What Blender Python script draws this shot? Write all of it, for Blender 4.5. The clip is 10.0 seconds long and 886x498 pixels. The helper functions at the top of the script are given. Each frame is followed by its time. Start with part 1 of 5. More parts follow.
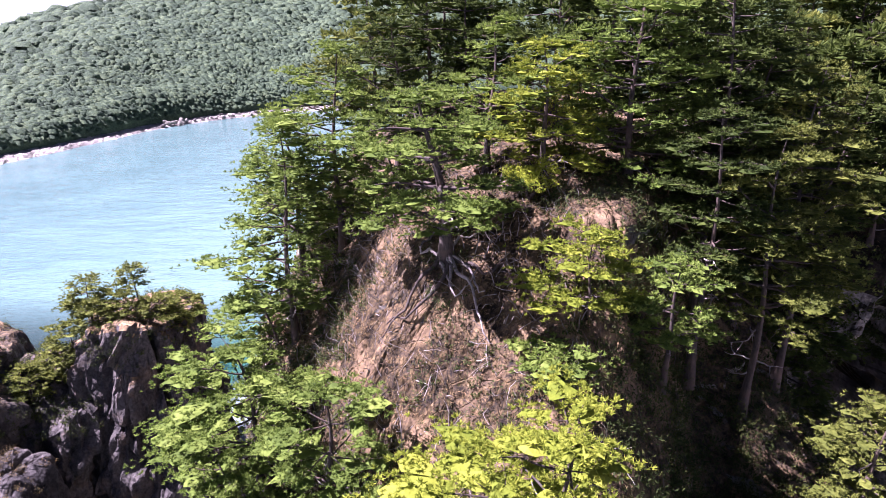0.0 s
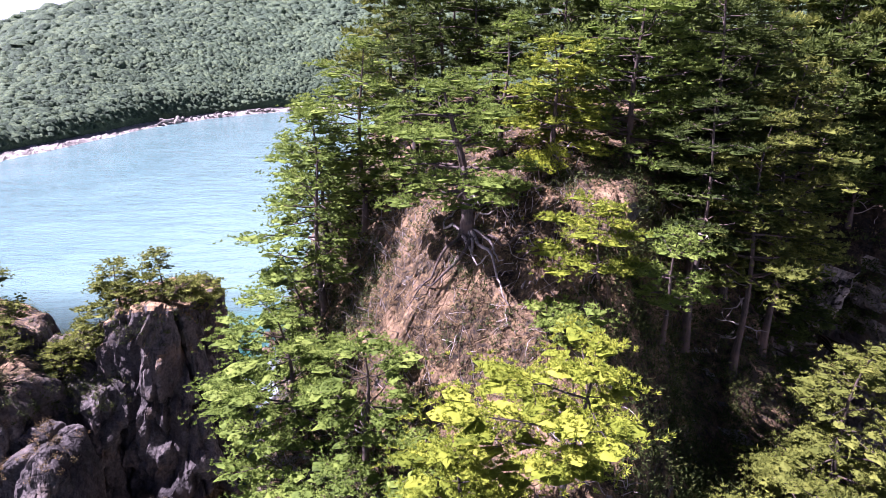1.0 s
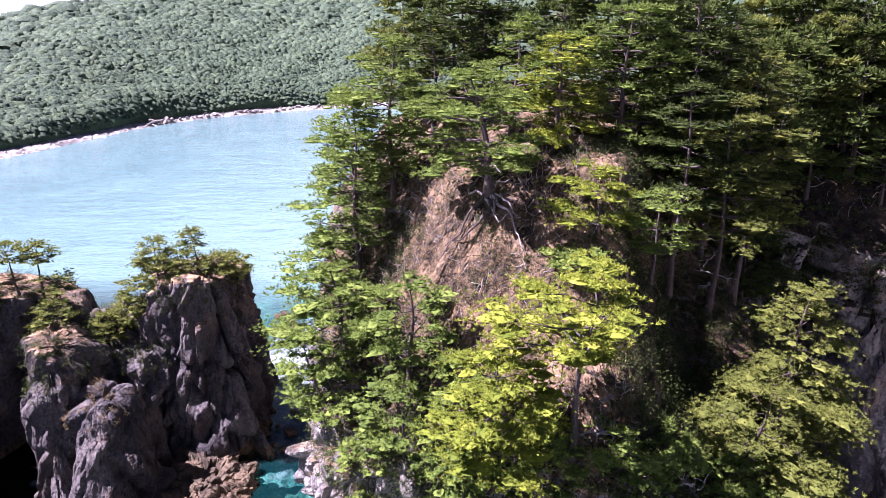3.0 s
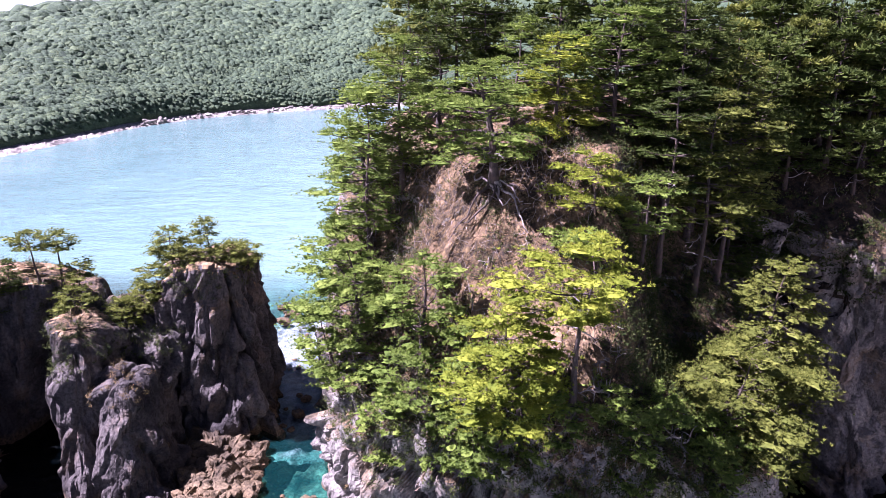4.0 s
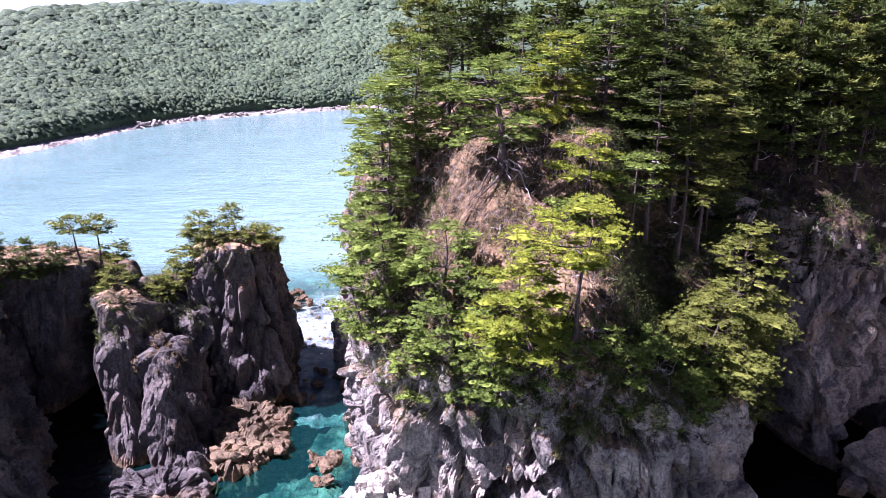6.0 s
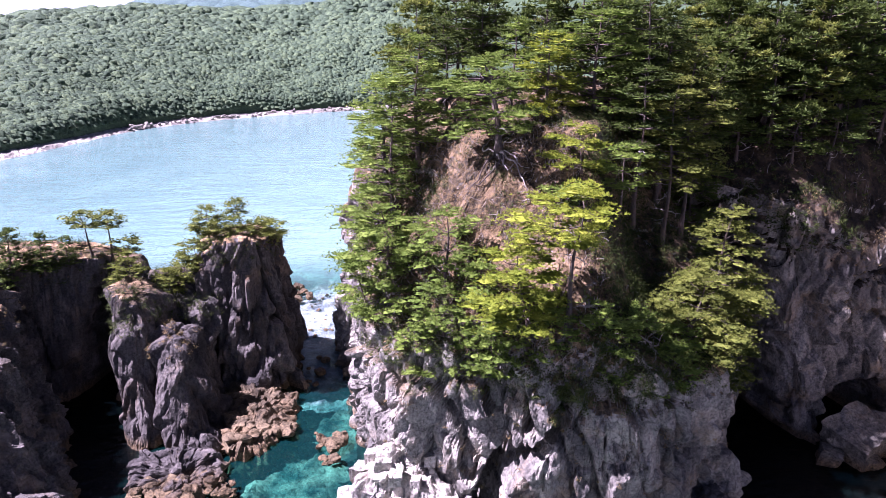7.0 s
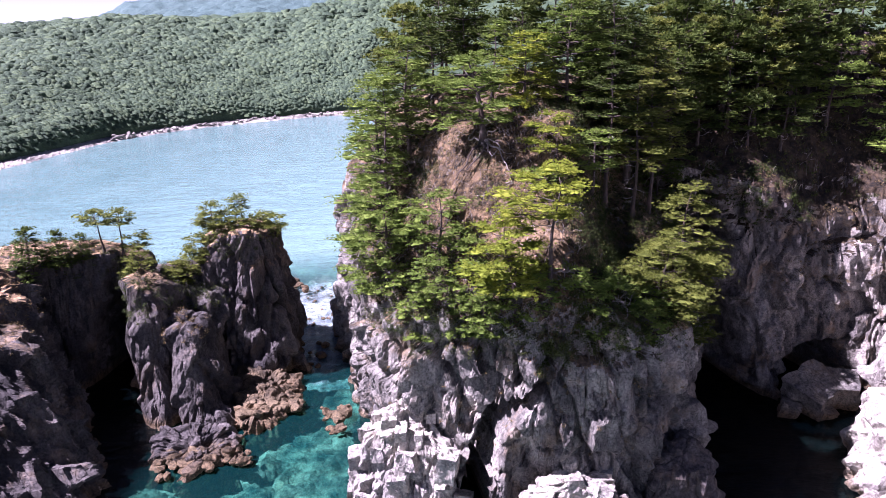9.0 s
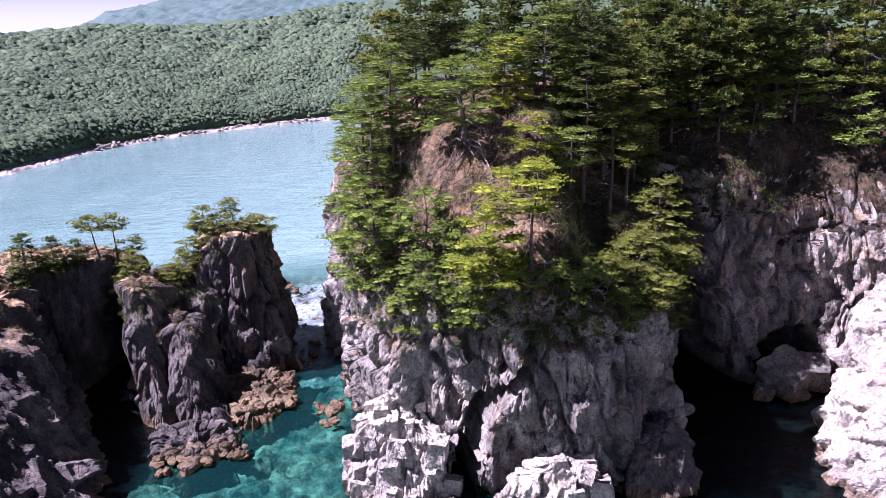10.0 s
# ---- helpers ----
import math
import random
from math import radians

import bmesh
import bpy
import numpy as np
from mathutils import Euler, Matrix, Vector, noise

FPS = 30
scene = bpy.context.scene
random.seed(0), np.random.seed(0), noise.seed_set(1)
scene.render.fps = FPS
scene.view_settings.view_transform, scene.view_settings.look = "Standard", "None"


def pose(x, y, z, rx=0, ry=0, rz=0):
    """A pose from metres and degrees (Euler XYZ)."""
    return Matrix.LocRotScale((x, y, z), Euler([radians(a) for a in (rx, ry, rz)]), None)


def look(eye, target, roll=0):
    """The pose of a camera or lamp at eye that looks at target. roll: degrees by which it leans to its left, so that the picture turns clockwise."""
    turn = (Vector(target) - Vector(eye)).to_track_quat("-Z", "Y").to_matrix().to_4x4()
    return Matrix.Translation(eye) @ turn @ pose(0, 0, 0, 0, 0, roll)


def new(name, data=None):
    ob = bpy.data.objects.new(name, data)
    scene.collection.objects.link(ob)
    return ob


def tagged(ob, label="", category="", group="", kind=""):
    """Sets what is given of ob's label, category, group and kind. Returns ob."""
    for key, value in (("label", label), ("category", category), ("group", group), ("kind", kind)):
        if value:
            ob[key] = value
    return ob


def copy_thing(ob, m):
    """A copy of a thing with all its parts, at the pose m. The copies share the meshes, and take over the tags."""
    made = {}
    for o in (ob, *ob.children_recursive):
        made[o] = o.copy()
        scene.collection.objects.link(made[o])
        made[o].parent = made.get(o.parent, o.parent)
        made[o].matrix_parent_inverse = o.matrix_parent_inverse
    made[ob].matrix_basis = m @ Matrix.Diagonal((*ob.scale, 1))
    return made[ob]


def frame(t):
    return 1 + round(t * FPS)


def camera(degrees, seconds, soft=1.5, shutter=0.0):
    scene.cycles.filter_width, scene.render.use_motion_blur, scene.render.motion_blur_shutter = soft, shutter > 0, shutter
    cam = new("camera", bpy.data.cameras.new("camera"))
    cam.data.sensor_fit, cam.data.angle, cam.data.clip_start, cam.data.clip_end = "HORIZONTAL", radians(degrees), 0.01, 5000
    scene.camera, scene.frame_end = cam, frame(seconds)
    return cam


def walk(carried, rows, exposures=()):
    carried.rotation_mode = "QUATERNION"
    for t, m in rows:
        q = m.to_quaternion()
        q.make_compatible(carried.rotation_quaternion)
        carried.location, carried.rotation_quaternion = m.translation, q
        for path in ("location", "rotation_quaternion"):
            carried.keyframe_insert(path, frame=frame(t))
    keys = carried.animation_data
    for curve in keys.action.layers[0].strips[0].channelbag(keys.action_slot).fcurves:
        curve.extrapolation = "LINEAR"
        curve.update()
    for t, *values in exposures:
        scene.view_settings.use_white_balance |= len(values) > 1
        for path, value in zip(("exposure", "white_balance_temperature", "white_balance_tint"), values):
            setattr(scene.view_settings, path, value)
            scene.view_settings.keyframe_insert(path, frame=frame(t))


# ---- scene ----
cam = camera(67.4, 10.0, 0.5)
PATH = [
    (0, (0.553, -1.875, 39.438), (0.537, 0.029, 38.824), 0.02),
    (0.5, (-0.128, -3.565, 39.387), (-0.133, -1.662, 38.772), 0.01),
    (1, (-0.909, -5.446, 39.256), (-0.900, -3.542, 38.643), 0.30),
    (1.5, (-1.585, -7.145, 39.113), (-1.561, -5.240, 38.507), 0.19),
    (2, (-2.262, -8.980, 39.040), (-2.226, -7.075, 38.434), 0.37),
    (2.5, (-2.921, -10.667, 38.996), (-2.872, -8.762, 38.390), 0.36),
    (4, (-4.938, -16.105, 38.704), (-4.842, -14.199, 38.106), 0.72),
    (4.5, (-5.586, -17.766, 38.600), (-5.478, -15.860, 38.004), 0.71),
    (5, (-6.265, -19.568, 38.533), (-6.149, -17.663, 37.937), 0.60),
    (5.5, (-6.877, -21.232, 38.422), (-6.753, -19.326, 37.829), 0.60),
    (7, (-8.554, -26.383, 38.080), (-8.390, -24.477, 37.496), 0.16),
    (7.5, (-9.037, -27.985, 37.992), (-8.858, -26.080, 37.409), -0.05),
    (8, (-9.429, -29.594, 37.903), (-9.239, -27.689, 37.323), -0.46),
    (8.5, (-9.768, -30.987, 37.807), (-9.566, -29.083, 37.229), -0.77),
    (9, (-10.105, -32.479, 37.777), (-9.887, -30.575, 37.203), -1.18),
    (9.5, (-10.248, -33.811, 37.746), (-10.013, -31.909, 37.177), -1.60),
    (10, (-10.277, -35.196, 37.828), (-10.022, -33.294, 37.264), -2.11),
]
walk(cam, [(t, look(eye, target, roll)) for t, eye, target, roll in PATH],
     [(0.0, 2.2, 5500, 52), (5.0, 2.25, 5420, 53), (8.5, 2.1, 5420, 52), (10.0, 1.88, 5420, 52)])

# ---- daylight ----
SUN_FROM = Vector((-0.575, 0.02, 0.818)).normalized()
world = bpy.data.worlds.new("world")
scene.world = world
world.use_nodes = True
wn = world.node_tree.nodes
sky = wn.new("ShaderNodeTexSky")
sky.sky_type, sky.sun_disc = "NISHITA", False
sky.sun_elevation = math.asin(SUN_FROM.z)
sky.sun_rotation = math.atan2(SUN_FROM.x, SUN_FROM.y)
sky.air_density, sky.dust_density, sky.ozone_density = 1.0, 1.0, 1.5
wl = world.node_tree.links
# summer haze: the sky whitens towards the horizon
ray_dir = wn.new("ShaderNodeTexCoord")
split = wn.new("ShaderNodeSeparateXYZ")
wl.new(ray_dir.outputs["Generated"], split.inputs[0])
band = wn.new("ShaderNodeMapRange")
band.interpolation_type = "SMOOTHSTEP"
band.inputs[1].default_value, band.inputs[2].default_value = 0.15, 0.04
band.inputs[3].default_value, band.inputs[4].default_value = 0.0, 0.8
wl.new(split.outputs[2], band.inputs[0])
haze = wn.new("ShaderNodeMix")
haze.data_type = "RGBA"
wl.new(band.outputs[0], haze.inputs[0])
wl.new(sky.outputs[0], haze.inputs[6])
haze.inputs[7].default_value = (24.0, 24.8, 24.5, 1)
wl.new(haze.outputs[2], wn["Background"].inputs[0])
wn["Background"].inputs[1].default_value = 0.0135
sun = new("sun", bpy.data.lights.new("sun", "SUN"))
sun.data.energy, sun.data.angle, sun.data.color = 5.0, radians(0.53), (1.0, 0.935, 0.83)
sun.matrix_world = look(SUN_FROM * 100, (0, 0, 0))

# ---- materials ----


def material(name):
    m = bpy.data.materials.new(name)
    m.use_nodes = True
    n, l = m.node_tree.nodes, m.node_tree.links
    return m, n, l, n["Principled BSDF"]


def noise_node(n, l, scale, detail=5.0, rough=0.6, stretch=None, turn=(0, 0, 0)):
    """Noise in world metres (objects stand at the origin of their own meshes)."""
    tex = n.new("ShaderNodeTexNoise")
    tex.inputs["Scale"].default_value = scale
    tex.inputs["Detail"].default_value = detail
    tex.inputs["Roughness"].default_value = rough
    geo = n.new("ShaderNodeNewGeometry")
    if stretch:
        mp = n.new("ShaderNodeMapping")
        mp.inputs["Scale"].default_value = stretch
        mp.inputs["Rotation"].default_value = [radians(a) for a in turn]
        l.new(geo.outputs["Position"], mp.inputs[0])
        l.new(mp.outputs[0], tex.inputs["Vector"])
    else:
        l.new(geo.outputs["Position"], tex.inputs["Vector"])
    return tex.outputs["Fac"]


def ramp(n, l, fac, stops):
    r = n.new("ShaderNodeValToRGB")
    while len(r.color_ramp.elements) < len(stops):
        r.color_ramp.elements.new(0.5)
    for e, (p, c) in zip(r.color_ramp.elements, stops):
        e.position, e.color = p, (*c, 1) if len(c) == 3 else c
    l.new(fac, r.inputs[0])
    return r.outputs[0]


def mix(n, l, fac, a, b, kind="MIX"):
    m = n.new("ShaderNodeMix")
    m.data_type, m.blend_type = "RGBA", kind
    for value, k in ((fac, 0), (a, 6), (b, 7)):
        if isinstance(value, (int, float)):
            m.inputs[k].default_value = value
        elif isinstance(value, tuple):
            m.inputs[k].default_value = (*value, 1)
        else:
            l.new(value, m.inputs[k])
    return m.outputs[2]


def math_node(n, l, op, a, b=0.0, clamp=False):
    m = n.new("ShaderNodeMath")
    m.operation, m.use_clamp = op, clamp
    for k, value in enumerate((a, b)):
        if isinstance(value, (int, float)):
            m.inputs[k].default_value = value
        else:
            l.new(value, m.inputs[k])
    return m.outputs[0]


def bump(n, l, bsdf, height, strength, distance):
    b = n.new("ShaderNodeBump")
    b.inputs["Strength"].default_value, b.inputs["Distance"].default_value = strength, distance
    l.new(height, b.inputs["Height"])
    l.new(b.outputs[0], bsdf.inputs["Normal"])


def rock_material(name, dark, mid, light, rust=0.25, soil=True, soil_tone=1.0, tide_mark=0.8, broad_shade=0.4):
    m, n, l, p = material(name)
    streak = noise_node(n, l, 0.55, 7, 0.65, (1.5, 1.5, 0.8), (12, 18, 0))
    grain = noise_node(n, l, 4.5, 6, 0.7)
    col = ramp(n, l, streak, ((0.3, dark), (0.5, mid), (0.72, light)))
    col = mix(n, l, 0.55, col, ramp(n, l, grain, ((0.3, dark), (0.62, light))), "MIX")
    vor = n.new("ShaderNodeTexVoronoi")
    vor.feature = "DISTANCE_TO_EDGE"
    vor.inputs["Scale"].default_value = 1.0
    mp = n.new("ShaderNodeMapping")
    mp.inputs["Scale"].default_value = (1.1, 1.1, 0.7)
    mp.inputs["Rotation"].default_value = (radians(14), radians(22), 0)
    pos = n.new("ShaderNodeNewGeometry")
    warp = n.new("ShaderNodeTexNoise")
    warp.inputs["Scale"].default_value = 1.3
    l.new(pos.outputs["Position"], warp.inputs["Vector"])
    shift = n.new("ShaderNodeVectorMath")
    shift.operation = "MULTIPLY_ADD"
    shift.inputs[1].default_value = (0.28, 0.28, 0.28)
    l.new(warp.outputs["Color"], shift.inputs[0])
    l.new(pos.outputs["Position"], shift.inputs[2])
    l.new(shift.outputs[0], mp.inputs[0])
    l.new(mp.outputs[0], vor.inputs["Vector"])
    joint = ramp(n, l, vor.outputs["Distance"], ((0.0, (0, 0, 0)), (0.03, (1, 1, 1))))
    col = mix(n, l, math_node(n, l, "MULTIPLY", ramp(n, l, noise_node(n, l, 0.7, 3), ((0.42, (0, 0, 0)), (0.6, (1, 1, 1)))), 0.4), col, mix(n, l, joint, dark, col))
    # broad dark patches at random, standing in for tree shade on the cliff
    broad = ramp(n, l, noise_node(n, l, 0.17, 4, 0.6, (1.2, 1.2, 0.7), (10, 20, 0)), ((0.38, (broad_shade, broad_shade * 0.98, broad_shade * 0.98)), (0.58, (1.08, 1.06, 1.0))))
    col = mix(n, l, 1.0, col, broad, "MULTIPLY")
    stain = ramp(n, l, noise_node(n, l, 0.33, 5, 0.7), ((0.54, (0, 0, 0)), (0.72, (rust, rust, rust))))
    col = mix(n, l, stain, col, (0.34, 0.23, 0.12))
    geo = n.new("ShaderNodeNewGeometry")
    sep = n.new("ShaderNodeSeparateXYZ")
    l.new(geo.outputs["Position"], sep.inputs[0])
    # tide band: dark weed and ochre barnacles on the lowest metre
    tide = math_node(n, l, "MULTIPLY", math_node(n, l, "SUBTRACT", 1.3, sep.outputs["Z"]), 1.2, True)
    col = mix(n, l, math_node(n, l, "MULTIPLY", tide, tide_mark), col, ramp(n, l, grain, ((0.35, (0.025, 0.02, 0.012)), (0.65, (0.2, 0.13, 0.06)))))
    if soil:
        nz = n.new("ShaderNodeSeparateXYZ")
        l.new(geo.outputs["True Normal"], nz.inputs[0])
        flat = math_node(n, l, "MULTIPLY_ADD", noise_node(n, l, 0.8, 6, 0.7), 0.5)
        n[flat.node.name].inputs[2].default_value = -0.25
        flat = math_node(n, l, "ADD", flat, nz.outputs["Z"])
        flat = math_node(n, l, "ADD", flat, math_node(n, l, "MULTIPLY", math_node(n, l, "MULTIPLY", math_node(n, l, "SUBTRACT", sep.outputs["Z"], 17.0), 0.25, True), 0.5))
        high = math_node(n, l, "MULTIPLY", math_node(n, l, "SUBTRACT", sep.outputs["Z"], 12.0), 0.35, True)
        flat = math_node(n, l, "MULTIPLY", math_node(n, l, "SUBTRACT", flat, 0.58), 6.0, True)
        flat = math_node(n, l, "MULTIPLY", flat, high)
        litter = ramp(n, l, noise_node(n, l, 3.2, 8, 0.8), ((0.4, (0.018, 0.013, 0.008)), (0.5, (0.15, 0.098, 0.042)), (0.62, (0.5, 0.34, 0.14))))
        patch = ramp(n, l, noise_node(n, l, 0.45, 5, 0.65), ((0.47, (0.025, 0.019, 0.012)), (0.58, (0.5, 0.34, 0.19))))
        floor = mix(n, l, 1.0, mix(n, l, 0.5, litter, patch), (soil_tone, soil_tone, soil_tone), "MULTIPLY")
        col = mix(n, l, flat, col, floor)
    l.new(col, p.inputs["Base Color"])
    p.inputs["Roughness"].default_value = 0.82
    p.inputs["Specular IOR Level"].default_value = 0.3
    # broken facets: every cell of the rock tilts its own way
    chips = []
    for k, (sc, weight) in enumerate(((0.5, 0.6), (1.35, 0.7), (3.8, 0.5))):
        turned = n.new("ShaderNodeMapping")
        turned.inputs["Scale"].default_value = (1.35, 1.35, 0.65)
        turned.inputs["Rotation"].default_value = (radians(20 - 25 * k), radians(24 + 15 * k), radians(35 * k))
        l.new(shift.outputs[0], turned.inputs[0])
        cut = n.new("ShaderNodeTexVoronoi")
        cut.inputs["Scale"].default_value = sc
        l.new(turned.outputs[0], cut.inputs["Vector"])
        arm = n.new("ShaderNodeVectorMath")
        arm.operation = "SUBTRACT"
        l.new(turned.outputs[0], arm.inputs[0])
        l.new(cut.outputs["Position"], arm.inputs[1])
        slant = n.new("ShaderNodeVectorMath")
        slant.operation = "SUBTRACT"
        l.new(cut.outputs["Color"], slant.inputs[0])
        slant.inputs[1].default_value = (0.5, 0.5, 0.5)
        facet = n.new("ShaderNodeVectorMath")
        facet.operation = "DOT_PRODUCT"
        l.new(arm.outputs[0], facet.inputs[0])
        l.new(slant.outputs[0], facet.inputs[1])
        chips.append(math_node(n, l, "MULTIPLY", facet.outputs["Value"], weight))
    height = math_node(n, l, "ADD", math_node(n, l, "ADD", chips[0], chips[1]), chips[2])
    height = math_node(n, l, "ADD", height, math_node(n, l, "MULTIPLY", grain, 0.06))
    height = math_node(n, l, "ADD", height, math_node(n, l, "MULTIPLY", joint, 0.05))
    bump(n, l, p, height, 1.0, 1.0)
    return m


ROCK = rock_material("grey_cliff_rock", (0.016, 0.0155, 0.0155), (0.1, 0.096, 0.09), (0.42, 0.398, 0.355), 0.4, True, 0.55)
# soil at 0.16: dark humus with the woods' shade put into its colour
ROCK_WOODED = rock_material("cliff_rock_in_wood_shade", (0.024, 0.023, 0.023), (0.14, 0.132, 0.125), (0.42, 0.385, 0.34), 0.6, True, 0.16)
# dark brown rock, lowered further to hold the left stacks' shade
ROCK_DARK = rock_material("dark_shaded_stack_rock", (0.009, 0.0085, 0.0095), (0.037, 0.034, 0.035), (0.165, 0.15, 0.143))
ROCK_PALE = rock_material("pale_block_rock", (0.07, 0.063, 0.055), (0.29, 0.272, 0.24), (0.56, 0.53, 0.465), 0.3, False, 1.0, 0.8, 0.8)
ROCK_BEACH = rock_material("beach_stone", (0.022, 0.016, 0.01), (0.08, 0.058, 0.034), (0.24, 0.185, 0.11), 0.5, False)


def bark_material(name, dark, light, top):
    m, n, l, p = material(name)
    col = ramp(n, l, noise_node(n, l, 9, 6, 0.7, (1.5, 1.5, 0.4)), ((0.35, dark), (0.65, light)))
    col = mix(n, l, ramp(n, l, noise_node(n, l, 1.1, 3), ((0.45, (0, 0, 0)), (0.62, (0.6, 0.6, 0.6)))), col, top)
    l.new(col, p.inputs["Base Color"])
    p.inputs["Roughness"].default_value = 0.9
    bump(n, l, p, noise_node(n, l, 22, 5, 0.7, (1.5, 1.5, 0.35)), 0.8, 0.03)
    return m


BARK = bark_material("pine_bark", (0.025, 0.02, 0.018), (0.085, 0.066, 0.054), (0.11, 0.072, 0.052))
DEADWOOD = bark_material("weathered_root", (0.1, 0.085, 0.075), (0.34, 0.3, 0.27), (0.42, 0.38, 0.34))


def leaf_material(name, deep, mid, bright, glow=0.35):
    m, n, l, p = material(name)
    geo = n.new("ShaderNodeNewGeometry")
    info = n.new("ShaderNodeObjectInfo")
    tone = math_node(n, l, "ADD", math_node(n, l, "MULTIPLY", geo.outputs["Random Per Island"], 0.35), math_node(n, l, "MULTIPLY", noise_node(n, l, 1.1, 3), 0.75))
    tone = math_node(n, l, "ADD", tone, math_node(n, l, "MULTIPLY", info.outputs["Random"], 0.12))
    col = ramp(n, l, tone, ((0.3, deep), (0.58, mid), (0.85, bright)))
    l.new(col, p.inputs["Base Color"])
    p.inputs["Roughness"].default_value = 0.6
    p.inputs["Specular IOR Level"].default_value = 0.12
    bump(n, l, p, noise_node(n, l, 9.0, 4, 0.7), 0.7, 0.08)
    tr = n.new("ShaderNodeBsdfTranslucent")
    l.new(col, tr.inputs[0])
    mx = n.new("ShaderNodeMixShader")
    mx.inputs[0].default_value = glow
    l.new(p.outputs[0], mx.inputs[1])
    l.new(tr.outputs[0], mx.inputs[2])
    l.new(mx.outputs[0], n["Material Output"].inputs[0])
    return m


NEEDLES = leaf_material("pine_needles", (0.062, 0.1, 0.02), (0.14, 0.206, 0.034), (0.25, 0.325, 0.062), 0.34)
NEEDLES_BRIGHT = leaf_material("bright_pine_needles", (0.1, 0.14, 0.014), (0.215, 0.265, 0.026), (0.36, 0.39, 0.046), 0.34)
NEEDLES_OLIVE = leaf_material("olive_pine_needles", (0.06, 0.08, 0.016), (0.13, 0.155, 0.028), (0.235, 0.26, 0.05), 0.34)
# NEEDLES at under half its tone: wood shade put into the colour
NEEDLES_DARK = leaf_material("shaded_pine_needles", (0.026, 0.044, 0.011), (0.062, 0.092, 0.018), (0.11, 0.148, 0.028), 0.34)
LEAVES_YELLOW = leaf_material("yellow_green_leaves", (0.2, 0.26, 0.02), (0.34, 0.4, 0.03), (0.5, 0.52, 0.05))
LEAVES_DRY = leaf_material("dry_undergrowth_leaves", (0.05, 0.045, 0.02), (0.14, 0.11, 0.045), (0.32, 0.21, 0.11), 0.2)
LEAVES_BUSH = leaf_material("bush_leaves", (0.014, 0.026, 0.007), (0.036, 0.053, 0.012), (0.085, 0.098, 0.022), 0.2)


def canopy_material(name, deep, mid, light):
    m, n, l, p = material(name)
    big = noise_node(n, l, 0.02, 4, 0.6)
    tree = noise_node(n, l, 0.16, 3, 0.5)
    leaf = noise_node(n, l, 0.8, 6, 0.8)
    own = math_node(n, l, "MULTIPLY", n.new("ShaderNodeNewGeometry").outputs["Random Per Island"], 0.12)
    col = ramp(n, l, math_node(n, l, "ADD", math_node(n, l, "ADD", math_node(n, l, "MULTIPLY", tree, 0.25), math_node(n, l, "MULTIPLY", leaf, 0.65)), own), ((0.4, deep), (0.51, mid), (0.6, light)))
    col = mix(n, l, math_node(n, l, "MULTIPLY", big, 0.3), col, light)
    l.new(col, p.inputs["Base Color"])
    p.inputs["Roughness"].default_value = 0.8
    p.inputs["Specular IOR Level"].default_value = 0.2
    bump(n, l, p, leaf, 0.8, 1.1)
    return m


CANOPY = canopy_material("far_forest", (0.017, 0.036, 0.021), (0.046, 0.08, 0.042), (0.1, 0.142, 0.066))
# bluer and flatter than CANOPY: air haze put into the leaf colour
CANOPY_HAZED = canopy_material("hazed_far_forest", (0.028, 0.058, 0.058), (0.046, 0.086, 0.08), (0.065, 0.112, 0.1))
BEACH = rock_material("pale_shore_gravel", (0.14, 0.13, 0.115), (0.33, 0.31, 0.28), (0.52, 0.49, 0.44), 0.05, False, 1.0, 0.0)
# pale pebbles, brightened to stand in for ripples and reflected sky
SHALLOWS = rock_material("shoal_pebbles_with_sky_sheen", (0.22, 0.21, 0.2), (0.46, 0.45, 0.43), (0.66, 0.64, 0.61), 0.05, False, 1.0, 0.0)
ROCK_BED = rock_material("sea_bed_stone", (0.1, 0.09, 0.07), (0.28, 0.25, 0.2), (0.5, 0.46, 0.38), 0.3, False, 1.0, 0.0)


